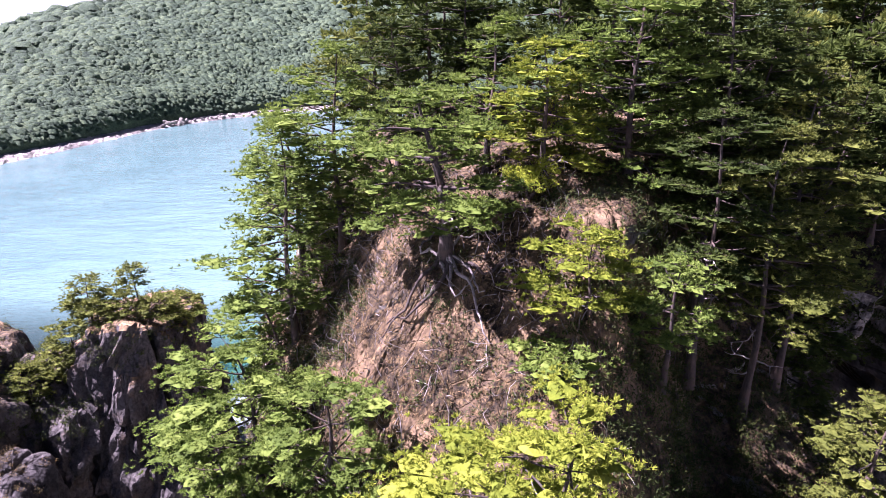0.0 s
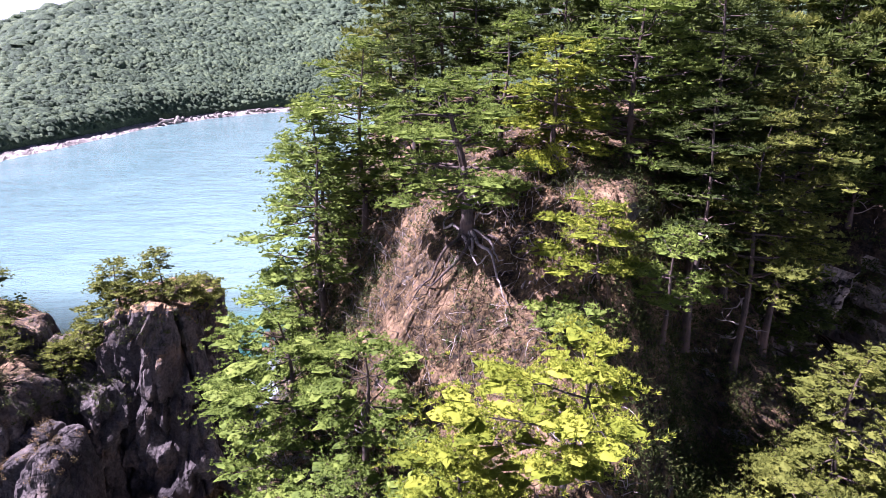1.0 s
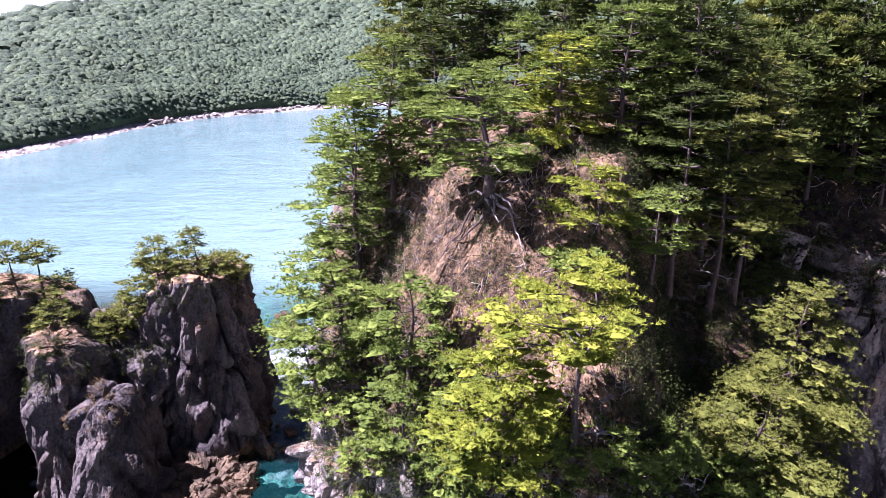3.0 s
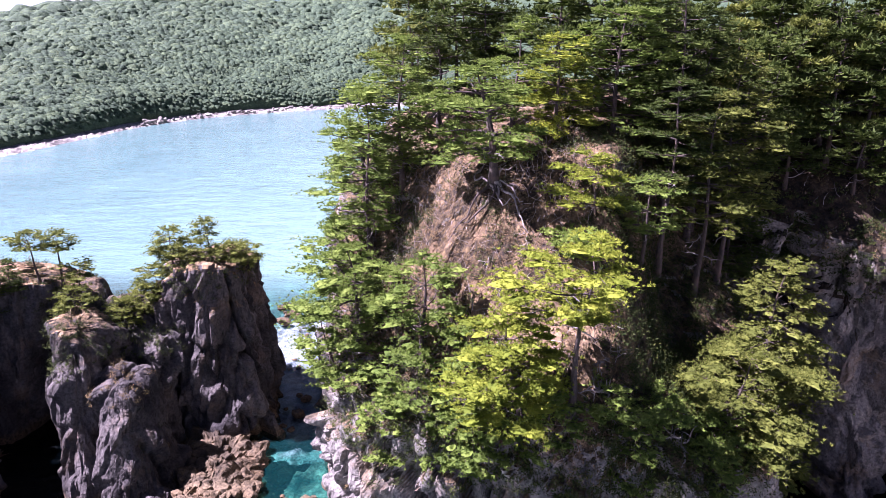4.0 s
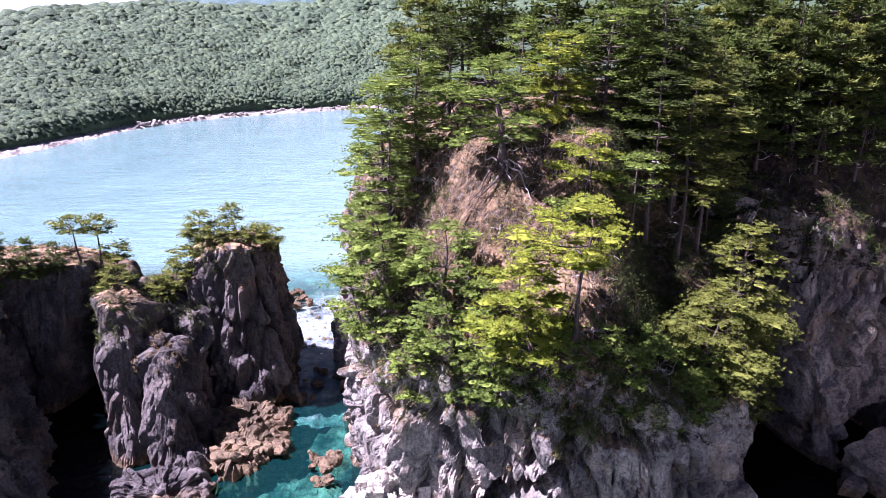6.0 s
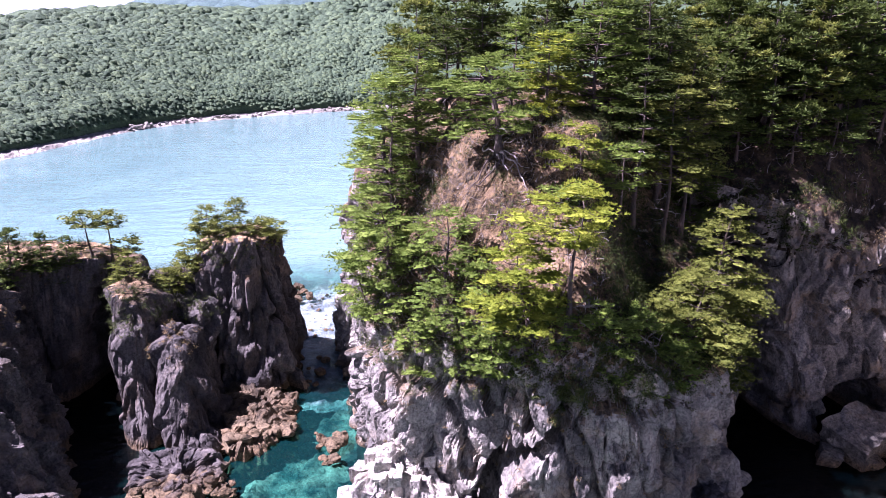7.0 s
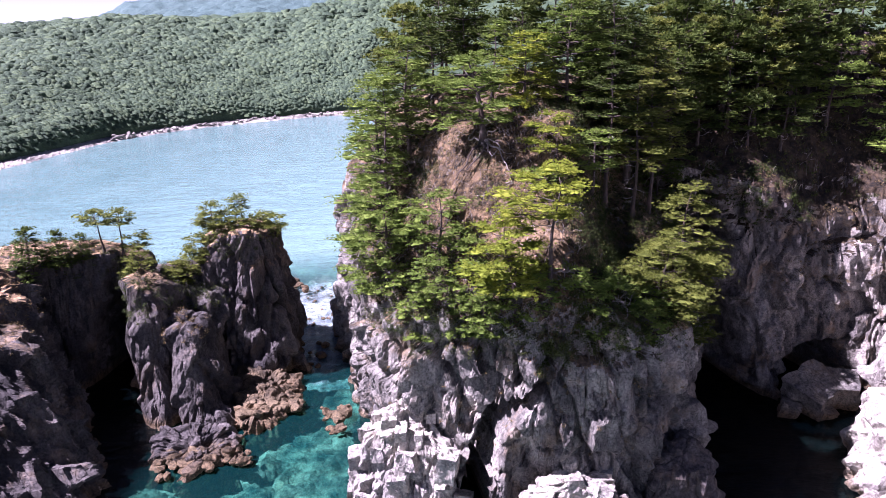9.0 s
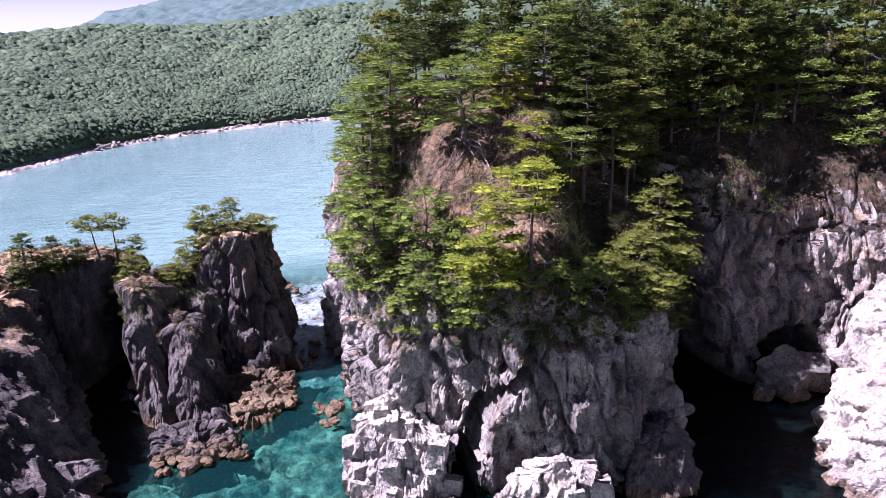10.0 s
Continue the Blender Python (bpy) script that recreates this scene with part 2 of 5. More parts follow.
def water_material():
    m, n, l, p = material("sea_water")
    geo = n.new("ShaderNodeNewGeometry")
    sep = n.new("ShaderNodeSeparateXYZ")
    l.new(geo.outputs["Position"], sep.inputs[0])
    body = n.new("ShaderNodeBsdfDiffuse")
    patch = noise_node(n, l, 0.05, 5, 0.6)
    tint = ramp(n, l, patch, ((0.3, (0.09, 0.172, 0.162)), (0.7, (0.126, 0.222, 0.205))))
    # the bay grows paler towards positive x
    pale_east = math_node(n, l, "MULTIPLY", math_node(n, l, "ADD", sep.outputs["X"], 105.0), 0.0085, True)
    tint = mix(n, l, math_node(n, l, "MULTIPLY", pale_east, 0.45), tint, (0.25, 0.375, 0.35))
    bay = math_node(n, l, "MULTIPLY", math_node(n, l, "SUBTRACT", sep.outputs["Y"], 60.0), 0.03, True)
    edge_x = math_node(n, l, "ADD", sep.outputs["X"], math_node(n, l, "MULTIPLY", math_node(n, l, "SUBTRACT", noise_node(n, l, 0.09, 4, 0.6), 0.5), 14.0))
    # cliff shade painted into the water beyond x 9 and below x -29
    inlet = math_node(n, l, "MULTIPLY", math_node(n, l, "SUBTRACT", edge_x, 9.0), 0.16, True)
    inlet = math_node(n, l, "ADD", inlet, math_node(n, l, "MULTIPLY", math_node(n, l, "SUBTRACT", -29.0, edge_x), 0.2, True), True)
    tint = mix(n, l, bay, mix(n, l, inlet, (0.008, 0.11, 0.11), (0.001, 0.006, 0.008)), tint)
    l.new(tint, body.inputs[0])
    clear = n.new("ShaderNodeBsdfTransparent")
    clear_tint = n.new("ShaderNodeMix")
    clear_tint.data_type = "RGBA"
    l.new(ramp(n, l, noise_node(n, l, 0.3, 5, 0.65), ((0.38, (0.012, 0.13, 0.125)), (0.64, (0.13, 0.54, 0.45)))), clear_tint.inputs[6])
    # inlet behind the headland painted dark as shade, channel mouth a pale shallow
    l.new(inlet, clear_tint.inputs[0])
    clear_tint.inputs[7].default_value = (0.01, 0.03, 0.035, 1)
    dx = math_node(n, l, "MULTIPLY", math_node(n, l, "ADD", sep.outputs["X"], 18.0), 0.12)
    dy = math_node(n, l, "MULTIPLY", math_node(n, l, "SUBTRACT", sep.outputs["Y"], 60.0), 0.05)
    r2 = math_node(n, l, "ADD", math_node(n, l, "MULTIPLY", dx, dx), math_node(n, l, "MULTIPLY", dy, dy))
    r2 = math_node(n, l, "ADD", r2, math_node(n, l, "MULTIPLY", noise_node(n, l, 0.35, 4, 0.6), 0.9))
    # clear pale shallow; its blue also stands in for reflected sky
    shallow = math_node(n, l, "MULTIPLY", math_node(n, l, "SUBTRACT", 1.55, r2), 1.4, True)
    l.new(mix(n, l, shallow, clear_tint.outputs[2], (0.6, 0.76, 0.86)), clear.inputs[0])
    # the water of the channel is shallow and clear, the bay is deep
    deep = math_node(n, l, "MULTIPLY", math_node(n, l, "SUBTRACT", sep.outputs["Y"], 72.0), 0.04, True)
    deep = math_node(n, l, "ADD", math_node(n, l, "MULTIPLY", deep, 0.85), 0.1, True)
    under = n.new("ShaderNodeMixShader")
    l.new(deep, under.inputs[0])
    l.new(clear.outputs[0], under.inputs[1])
    l.new(body.outputs[0], under.inputs[2])
    gloss = n.new("ShaderNodeBsdfGlossy")
    gloss.inputs["Roughness"].default_value = 0.12
    b = n.new("ShaderNodeBump")
    b.inputs["Strength"].default_value, b.inputs["Distance"].default_value = 0.5, 0.5
    waves = math_node(n, l, "ADD", noise_node(n, l, 0.8, 5, 0.65, (1.0, 1.7, 1.0), (0, 0, 15)), math_node(n, l, "MULTIPLY", noise_node(n, l, 0.12, 3, 0.5, (1.0, 2.2, 1.0), (0, 0, 12)), 2.0))
    l.new(waves, b.inputs["Height"])
    l.new(b.outputs[0], gloss.inputs["Normal"])
    fr = n.new("ShaderNodeFresnel")
    fr.inputs[0].default_value = 1.33
    l.new(b.outputs[0], fr.inputs["Normal"])
    top = n.new("ShaderNodeMixShader")
    l.new(fr.outputs[0], top.inputs[0])
    l.new(under.outputs[0], top.inputs[1])
    l.new(gloss.outputs[0], top.inputs[2])
    l.new(top.outputs[0], n["Material Output"].inputs[0])
    return m


WATER = water_material()

# ---- mesh helpers ----


def mesh_of(name, verts, faces, mat, smooth=False):
    """A mesh from arrays; faces is an (n, 3) or (n, 4) array."""
    me = bpy.data.meshes.new(name)
    verts, faces = np.asarray(verts, np.float32), np.asarray(faces, np.int32)
    k = faces.shape[1]
    me.vertices.add(len(verts))
    me.vertices.foreach_set("co", verts.ravel())
    me.loops.add(faces.size)
    me.loops.foreach_set("vertex_index", faces.ravel())
    me.polygons.add(len(faces))
    me.polygons.foreach_set("loop_start", np.arange(0, faces.size, k, dtype=np.int32))
    me.polygons.foreach_set("loop_total", np.full(len(faces), k, np.int32))
    me.polygons.foreach_set("use_smooth", np.full(len(faces), smooth))
    me.update(calc_edges=True)
    me.validate()
    me.materials.append(mat)
    return me


def part(name, me, parent=None, label=""):
    ob = new(name, me)
    ob.parent = parent
    return tagged(ob, label)


def thing(name, label, category, group="", kind=""):
    return tagged(new(name), label, category, group, kind)


def hashed(ix, iy, iz, salt):
    """Repeatable random numbers 0..1 for whole-number cells."""
    h = (ix * 2654435761 + iy * 2246822519 + iz * 3266489917 + salt * 668265263) & 0xFFFFFFFF
    h = ((h ^ (h >> 13)) * 1274126177) & 0xFFFFFFFF
    h = ((h ^ (h >> 16)) * 374761393) & 0xFFFFFFFF
    return ((h ^ (h >> 15)) & 0xFFFFFF) / float(0x1000000)


def cells(p, salt):
    """Jittered cells: nearest cell's number and offset, and the gap to the next one (0 on a joint)."""
    base = np.floor(p).astype(np.int64)
    d1 = np.full(len(p), 9.0)
    d2 = np.full(len(p), 9.0)
    best = np.zeros((len(p), 3), np.int64)
    away = np.zeros((len(p), 3))
    for dx in (-1, 0, 1):
        for dy in (-1, 0, 1):
            for dz in (-1, 0, 1):
                c = base + np.array((dx, dy, dz))
                j = np.stack([hashed(c[:, 0], c[:, 1], c[:, 2], salt + k) for k in (1, 2, 3)], 1)
                v = p - (c + 0.1 + 0.8 * j)
                d = np.abs(v).max(1) * 0.75 + np.sqrt((v * v).sum(1)) * 0.25
                closer = d < d1
                d2 = np.where(closer, d1, np.minimum(d2, d))
                best[closer], away[closer] = c[closer], v[closer]
                d1 = np.where(closer, d, d1)
    return best, away, d2 - d1


def fracture(p, size, depth, salt, tilt=(0.0, 0.0)):
    """Jointed relief of flat facets, in metres, for rock; tilt leans the joints."""
    a = radians(salt * 37 % 70 - 35)
    p = np.stack([p[:, 0] * math.cos(a) - p[:, 1] * math.sin(a), p[:, 0] * math.sin(a) + p[:, 1] * math.cos(a), p[:, 2]], 1)
    b = radians(salt * 53 % 24 - 12)
    p = np.stack([p[:, 0] * math.cos(b) - p[:, 2] * math.sin(b), p[:, 1], p[:, 0] * math.sin(b) + p[:, 2] * math.cos(b)], 1)
    q = np.stack([p[:, 0] + tilt[0] * p[:, 2], p[:, 1] + tilt[1] * p[:, 2], p[:, 2] - 0.25 * p[:, 0]], 1) / np.array(size)
    # a little warp, so that joints are not ruled lines
    q = q + 0.07 * np.sin(2.1 * q[:, [1, 2, 0]] + salt)
    c, v, gap = cells(q, salt)
    out = 0.8 * (hashed(c[:, 0], c[:, 1], c[:, 2], salt + 11) - 0.5)
    for k in range(3):
        out = out + (hashed(c[:, 0], c[:, 1], c[:, 2], salt + 20 + k) - 0.5) * v[:, k] * (2.2, 2.2, 0.5)[k]
    return depth * (out - 0.42 * np.exp(-gap / 0.04))


def wavy(p, size, salt):
    """Smooth noise -1..1 from a few sines, for broad forms."""
    r = np.random.default_rng(salt)
    out = np.zeros(len(p))
    for k in range(7):
        w = r.normal(size=3)
        w *= (1 + 0.5 * k) / np.linalg.norm(w)
        out += np.sin(p @ w * (2 * math.pi / size) + r.uniform(0, 6.28)) / (1 + 0.5 * k)
    return out / 3.0


def ring_steps(points, count, far=45.0):
    """Where to place count points along a closed ring: evenly by length, but sparsely on the side away from the walk."""
    pts = np.array(points, float)[:, :2]
    nxt = np.roll(pts, -1, 0)
    w = np.linalg.norm(nxt - pts, axis=1) + 0.8
    mid = (pts + nxt) / 2
    w *= np.where((mid[:, 1] > far) | (np.abs(mid[:, 0]) > 52), 0.3, 1.0)
    cum = np.concatenate([[0], np.cumsum(w)])
    return np.interp(np.arange(count) / count * cum[-1], cum, np.arange(len(pts) + 1))


def ring_curve(points, u):
    """A closed smooth ring through the given points, at the steps u."""
    pts = np.array(points, float)
    n = len(pts)
    i = u.astype(int)
    f = (u - i)[:, None]
    a, b, c, d = (pts[(i + k) % n] for k in (-1, 0, 1, 2))
    return 0.5 * (2 * b + (c - a) * f + (2 * a - 5 * b + 4 * c - d) * f * f + (3 * b - a - 3 * c + d) * f ** 3)


def grid_normals(g):
    """Outward normals of a ring grid (rows, around, 3)."""
    du = np.roll(g, -1, 1) - np.roll(g, 1, 1)
    dv = np.empty_like(g)
    dv[1:-1] = g[2:] - g[:-2]
    dv[0], dv[-1] = g[1] - g[0], g[-1] - g[-2]
    nrm = np.cross(du, dv)
    return nrm / np.maximum(np.linalg.norm(nrm, axis=2, keepdims=True), 1e-6)


def rock_grid(rings, rows, around, salt, relief, tilt=(0.0, 0.0), ease=None, far=45.0):
    """Rock between plan rings of (x, y, z), lowest first, rows[k] steps between ring k and the next; relief: (size, depth) pairs."""
    steps_round = ring_steps(rings[0], around, far)
    curves = [ring_curve(r, steps_round) for r in rings]
    grid = []
    for k, steps in enumerate(rows):
        for s in range(steps):
            f = s / steps
            grid.append(curves[k] * (1 - f) + curves[k + 1] * f)
    grid.append(curves[-1])
    g = np.array(grid)
    # soften the breaks between the rings
    for _ in range(3):
        g[1:-1] = 0.25 * g[:-2] + 0.5 * g[1:-1] + 0.25 * g[2:]
    nrm = grid_normals(g)
    flat, fn = g.reshape(-1, 3).copy(), nrm.reshape(-1, 3)
    amount = np.zeros(len(flat))
    for k, (size, depth) in enumerate(relief):
        amount += fracture(flat, size, depth, salt + 37 * k, tilt)
    amount += 0.2 * wavy(flat, 9.0, salt)
    if ease is not None:
        amount *= ease(flat)
    # wear the sharpest edges
    a = amount.reshape(g.shape[:2])
    a[1:-1] = 0.22 * a[:-2] + 0.56 * a[1:-1] + 0.22 * a[2:]
    amount = a.ravel()
    push = fn * np.array((1, 1, 0.5))
    flat = flat + push * amount[:, None]
    return flat.reshape(g.shape)


def rock_mesh(name, g, mat, smooth=False):
    rows, around, _ = g.shape
    v = g.reshape(-1, 3)
    i = np.arange(rows - 1)[:, None] * around + np.arange(around)[None]
    j = np.arange(rows - 1)[:, None] * around + (np.arange(around)[None] + 1) % around
    f = np.stack([i, j, j + around, i + around], 2).reshape(-1, 4)
    # close the top with a fan to its middle
    mid = g[-1].mean(0)
    v = np.vstack([v, mid])
    last = (rows - 1) * around + np.arange(around)
    cap = np.stack([last, np.roll(last, -1), np.full(around, len(v) - 1), np.full(around, len(v) - 1)], 1)
    tri = np.vstack([f[:, [0, 1, 2]], f[:, [0, 2, 3]], cap[:, :3]])
    return mesh_of(name, v, tri, mat, smooth)


RELIEF = (((4.8, 4.8, 7.5), 1.6), ((2.1, 2.1, 3.4), 1.1), ((0.9, 0.9, 1.4), 0.36))
BLOCKY = (((2.2, 2.2, 1.9), 1.0), ((1.1, 1.1, 0.95), 0.4), ((0.45, 0.45, 0.4), 0.08))
RIBS = (((2.6, 2.6, 9.0), 1.9), ((1.2, 1.2, 4.0), 0.8), ((0.6, 0.6, 1.6), 0.16))
SLABS = (((3.2, 3.2, 11.0), 0.9), ((1.4, 1.4, 4.5), 0.42), ((0.6, 0.6, 1.6), 0.14))
BROKEN = (((2.4, 2.4, 1.6), 1.1), ((1.1, 1.1, 0.8), 0.7), ((0.5, 0.5, 0.4), 0.2))


def ring(z, *xy):
    return [(x, y, z) for x, y in xy]


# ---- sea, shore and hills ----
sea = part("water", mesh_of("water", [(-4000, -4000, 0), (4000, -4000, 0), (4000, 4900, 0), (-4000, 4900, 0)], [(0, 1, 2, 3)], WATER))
sea.visible_shadow = False
tagged(sea, "turquoise sea with small ripples, clear in the channel", "water", kind="structure")


def seabed():
    xs, ys = np.linspace(-60, 60, 160), np.linspace(-40, 130, 200)
    gx, gy = np.meshgrid(xs, ys)
    p = np.stack([gx.ravel(), gy.ravel(), np.zeros(gx.size)], 1)
    z = -1.9 + 0.8 * wavy(p, 14, 5) + fracture(p, (2.0, 2.0, 2.0), 1.1, 91) - 0.04 * np.maximum(0, p[:, 1] - 60)
    shoal = np.exp(-((p[:, 0] + 18) / 9) ** 4 - ((p[:, 1] - 68) / 11) ** 4)
    p[:, 2] = np.minimum(z * (1 - shoal) - 0.25 * shoal + 0.25 * shoal * fracture(p, (0.9, 0.9, 0.9), 0.7, 92), -0.12)
    i = (np.arange(199)[:, None] * 160 + np.arange(159)[None]).ravel()
    ob = part("ground", mesh_of("ground", p, np.stack([i, i + 1, i + 161, i + 160], 1), ROCK_BED, True))
    return tagged(ob, "uneven stony sea bed under the clear water", "sea bed", kind="structure")


seabed()


def shoal():
    """Pale pebbles just under the water where the channel opens into the bay."""
    xs, ys = np.linspace(-27, -11, 70), np.linspace(41, 81, 150)
    gx, gy = np.meshgrid(xs, ys)
    p = np.stack([gx.ravel(), gy.ravel(), np.zeros(gx.size)], 1)
    edge = ((p[:, 0] + 18.0) / 7.5) ** 4 + ((p[:, 1] - 61) / 19) ** 4
    p[:, 2] = -0.12 - 1.2 * edge + 0.35 * fracture(p, (0.9, 0.9, 0.9), 0.6, 94) + 0.12 * wavy(p, 6, 6)
    i = (np.arange(149)[:, None] * 70 + np.arange(69)[None]).ravel()
    ob = part("ground", mesh_of("ground", p, np.stack([i, i + 1, i + 71, i + 70], 1), SHALLOWS, True))
    tagged(ob, "pale pebble shoal just under the water", "shoal", kind="structure")


shoal()

SHORE = [(-260, 90), (-190, 150), (-150, 190), (-140, 220), (-134, 252), (-127, 290), (-112, 323), (-90, 350), (-62, 372), (-22, 396), (60, 430), (180, 450), (330, 380), (420, 200)]


def shore_line(u):
    """The far shore, u from 0 to 1."""
    pts = np.array([(2 * SHORE[0][0] - SHORE[1][0], 2 * SHORE[0][1] - SHORE[1][1])] + SHORE + [(2 * SHORE[-1][0] - SHORE[-2][0], 2 * SHORE[-1][1] - SHORE[-2][1])], float)
    w = np.clip(u, 0, 0.999999) * (len(SHORE) - 1)
    i = w.astype(int)
    f = (w - i)[:, None]
    a, b, c, d = (pts[i + k] for k in range(4))
    return 0.5 * (2 * b + (c - a) * f + (2 * a - 5 * b + 4 * c - d) * f * f + (3 * b - a - 3 * c + d) * f ** 3)


EYE_MID = np.array((-5.0, -18.0))


def hill_height(x, y, inland):
    """Height of the wooded land: a bluff at the shore, then a long slope to a rounded ridge."""
    az = np.degrees(np.arctan2(x - EYE_MID[0], y - EYE_MID[1]))
    bluff = 9.0 * (1 - np.exp(-np.maximum(0, inland - 9) / 6.0)) - 3.0 * (1 - np.exp(-inland / 90.0))
    crest = np.interp(az, (-60, -36, -32, -28.5, -26, -24, -20, -15, -7, -3, 2, 20, 60), (20, 24, 33, 51, 61, 66, 72, 76, 80, 92, 100, 115, 100))
    rise = crest * (1 - np.exp(-(inland / 210.0) ** 1.25))
    p = np.stack([x, y, np.zeros_like(x)], 1)
    return bluff + rise + 9.0 * wavy(p, 170, 3) * np.minimum(1, inland / 90) + 3.5 * wavy(p, 60, 4) * np.minimum(1, inland / 30)


def domes(x, y, size, salt):
    """Rounded tree crowns: 0 between crowns, up to 1 at their tops."""
    p = np.stack([x / size, y / size, np.zeros_like(x)], 1)
    base = np.floor(p).astype(np.int64)
    out = np.zeros(len(x))
    for dx in (-1, 0, 1):
        for dy in (-1, 0, 1):
            cx, cy = base[:, 0] + dx, base[:, 1] + dy
            zero = np.zeros_like(cx)
            jx, jy, r = (hashed(cx, cy, zero, salt + k) for k in (1, 2, 3))
            rad = 0.5 + 0.35 * r
            d = np.hypot(p[:, 0] - cx - jx, p[:, 1] - cy - jy) / rad
            out = np.maximum(out, np.maximum(0, 1 - d * d) * (0.4 + 0.6 * hashed(cx, cy, zero, salt + 4)))
    return out


def far_crowns():
    """Lumpy rounded crowns, side by side over the hill."""
    rng = np.random.default_rng(14)
    seg = 6
    fine = shore_line(np.linspace(0, 1, 2000))
    run = np.concatenate([[0], np.cumsum(np.linalg.norm(np.diff(fine, axis=0), axis=1))])
    feet, sizes, depth = [], [], 11.5
    while depth < 430:
        step = 1.9 + depth / 115
        s = np.arange(rng.uniform(0, step), run[-1], step)
        s = np.clip(s + rng.uniform(-0.42, 0.42, len(s)) * step, 0, run[-1])
        at = np.column_stack([np.interp(s, run, fine[:, 0]), np.interp(s, run, fine[:, 1])])
        way = at - EYE_MID
        way /= np.linalg.norm(way, axis=1)[:, None]
        d = depth + rng.uniform(-0.4, 0.4, len(s)) * step
        seen = np.abs(np.degrees(np.arctan2(way[:, 0], way[:, 1])) + 20) < 23
        at, d, s = (at + way * d[:, None])[seen], d[seen], s[seen]
        r = step * rng.uniform(0.5, 0.95, len(s)) * (1 + 0.0012 * depth)
        feet.append(np.column_stack([at, hill_height(at[:, 0], at[:, 1], np.maximum(d, 10.6)) + rng.uniform(-0.3, 0.3, len(s)) * r * 0.8]))
        sizes.append(r)
        depth += step * 0.92
    feet, sizes = np.vstack(feet), np.concatenate(sizes)
    n = len(feet)
    a = np.tile(np.arange(seg) * 2 * math.pi / seg, 2)
    out, up = np.repeat((1.12, 0.66), seg), np.repeat((-0.7, 0.62), seg)
    wob = 1 + rng.normal(0, 0.24, (n, 2 * seg))
    turn = rng.uniform(0, 6.28, (n, 1))
    v = np.stack([np.cos(a + turn) * out * wob, np.sin(a + turn) * out * wob, up * (1 + rng.normal(0, 0.25, (n, 2 * seg)))], 2)
    v = np.concatenate([v, np.tile(np.array((0, 0, 0.92)), (n, 1, 1))], 1) * sizes[:, None, None] * np.array((1, 1, 0.5)) + feet[:, None]
    k, nx = np.arange(seg), (np.arange(seg) + 1) % seg
    skin = np.vstack([np.stack([k, nx, nx + seg], 1), np.stack([k, nx + seg, k + seg], 1), np.stack([k + seg, nx + seg, np.full(seg, 2 * seg)], 1)])
    f = (np.arange(n)[:, None, None] * (2 * seg + 1) + skin[None]).reshape(-1, 3)
    return part("far_woods", mesh_of("far_woods", v.reshape(-1, 3), f, CANOPY, True))


def far_land():
    us = np.interp(np.linspace(0, 1, 300), (0, 0.06, 0.9, 1), (0, 0.1, 0.7, 1))
    line = shore_line(us)
    away = line - EYE_MID
    away /= np.linalg.norm(away, axis=1)[:, None]
    inland = np.concatenate([np.linspace(10, 60, 40), 60 + 540 * np.linspace(0, 1, 110)[1:] ** 1.2])
    gx = line[None, :, 0] + away[None, :, 0] * inland[:, None]
    gy = line[None, :, 1] + away[None, :, 1] * inland[:, None]
    x, y = gx.ravel(), gy.ravel()
    d = np.repeat(inland, len(us))
    z = hill_height(x, y, d)
    z = np.where(d < 10.5, 0.6, z)
    n = len(us)
    i = (np.arange(len(inland) - 1)[:, None] * n + np.arange(n - 1)[None]).ravel()
    f = np.stack([i, i + 1, i + n + 1, i + n], 1)
    woods = part("far_woods", mesh_of("far_woods", np.stack([x, y, z], 1), f, CANOPY, True))
    tagged(far_crowns(), "rounded crowns of the far broadleaved woods", "woods", kind="stuff")
    tagged(woods, "broadleaved woods covering the hill behind the bay", "woods", kind="stuff")
    # stony beach
    steps = np.array((-6.0, -2.0, 1.0, 4.0, 8.0, 13.0))
    rise = np.array((-1.2, -0.2, 0.4, 0.9, 1.3, 1.8))
    bx = line[None, :, 0] + away[None, :, 0] * steps[:, None]
    by = line[None, :, 1] + away[None, :, 1] * steps[:, None]
    p = np.stack([bx.ravel(), by.ravel(), np.repeat(rise, n)], 1)
    p[:, 2] += 0.5 * fracture(p, (3.0, 3.0, 3.0), 0.8, 61)
    i = (np.arange(5)[:, None] * n + np.arange(n - 1)[None]).ravel()
    beach = part("ground", mesh_of("ground", p, np.stack([i, i + 1, i + n + 1, i + n], 1), BEACH))
    tagged(beach, "pale stony beach along the far shore", "beach", kind="structure")


far_land()


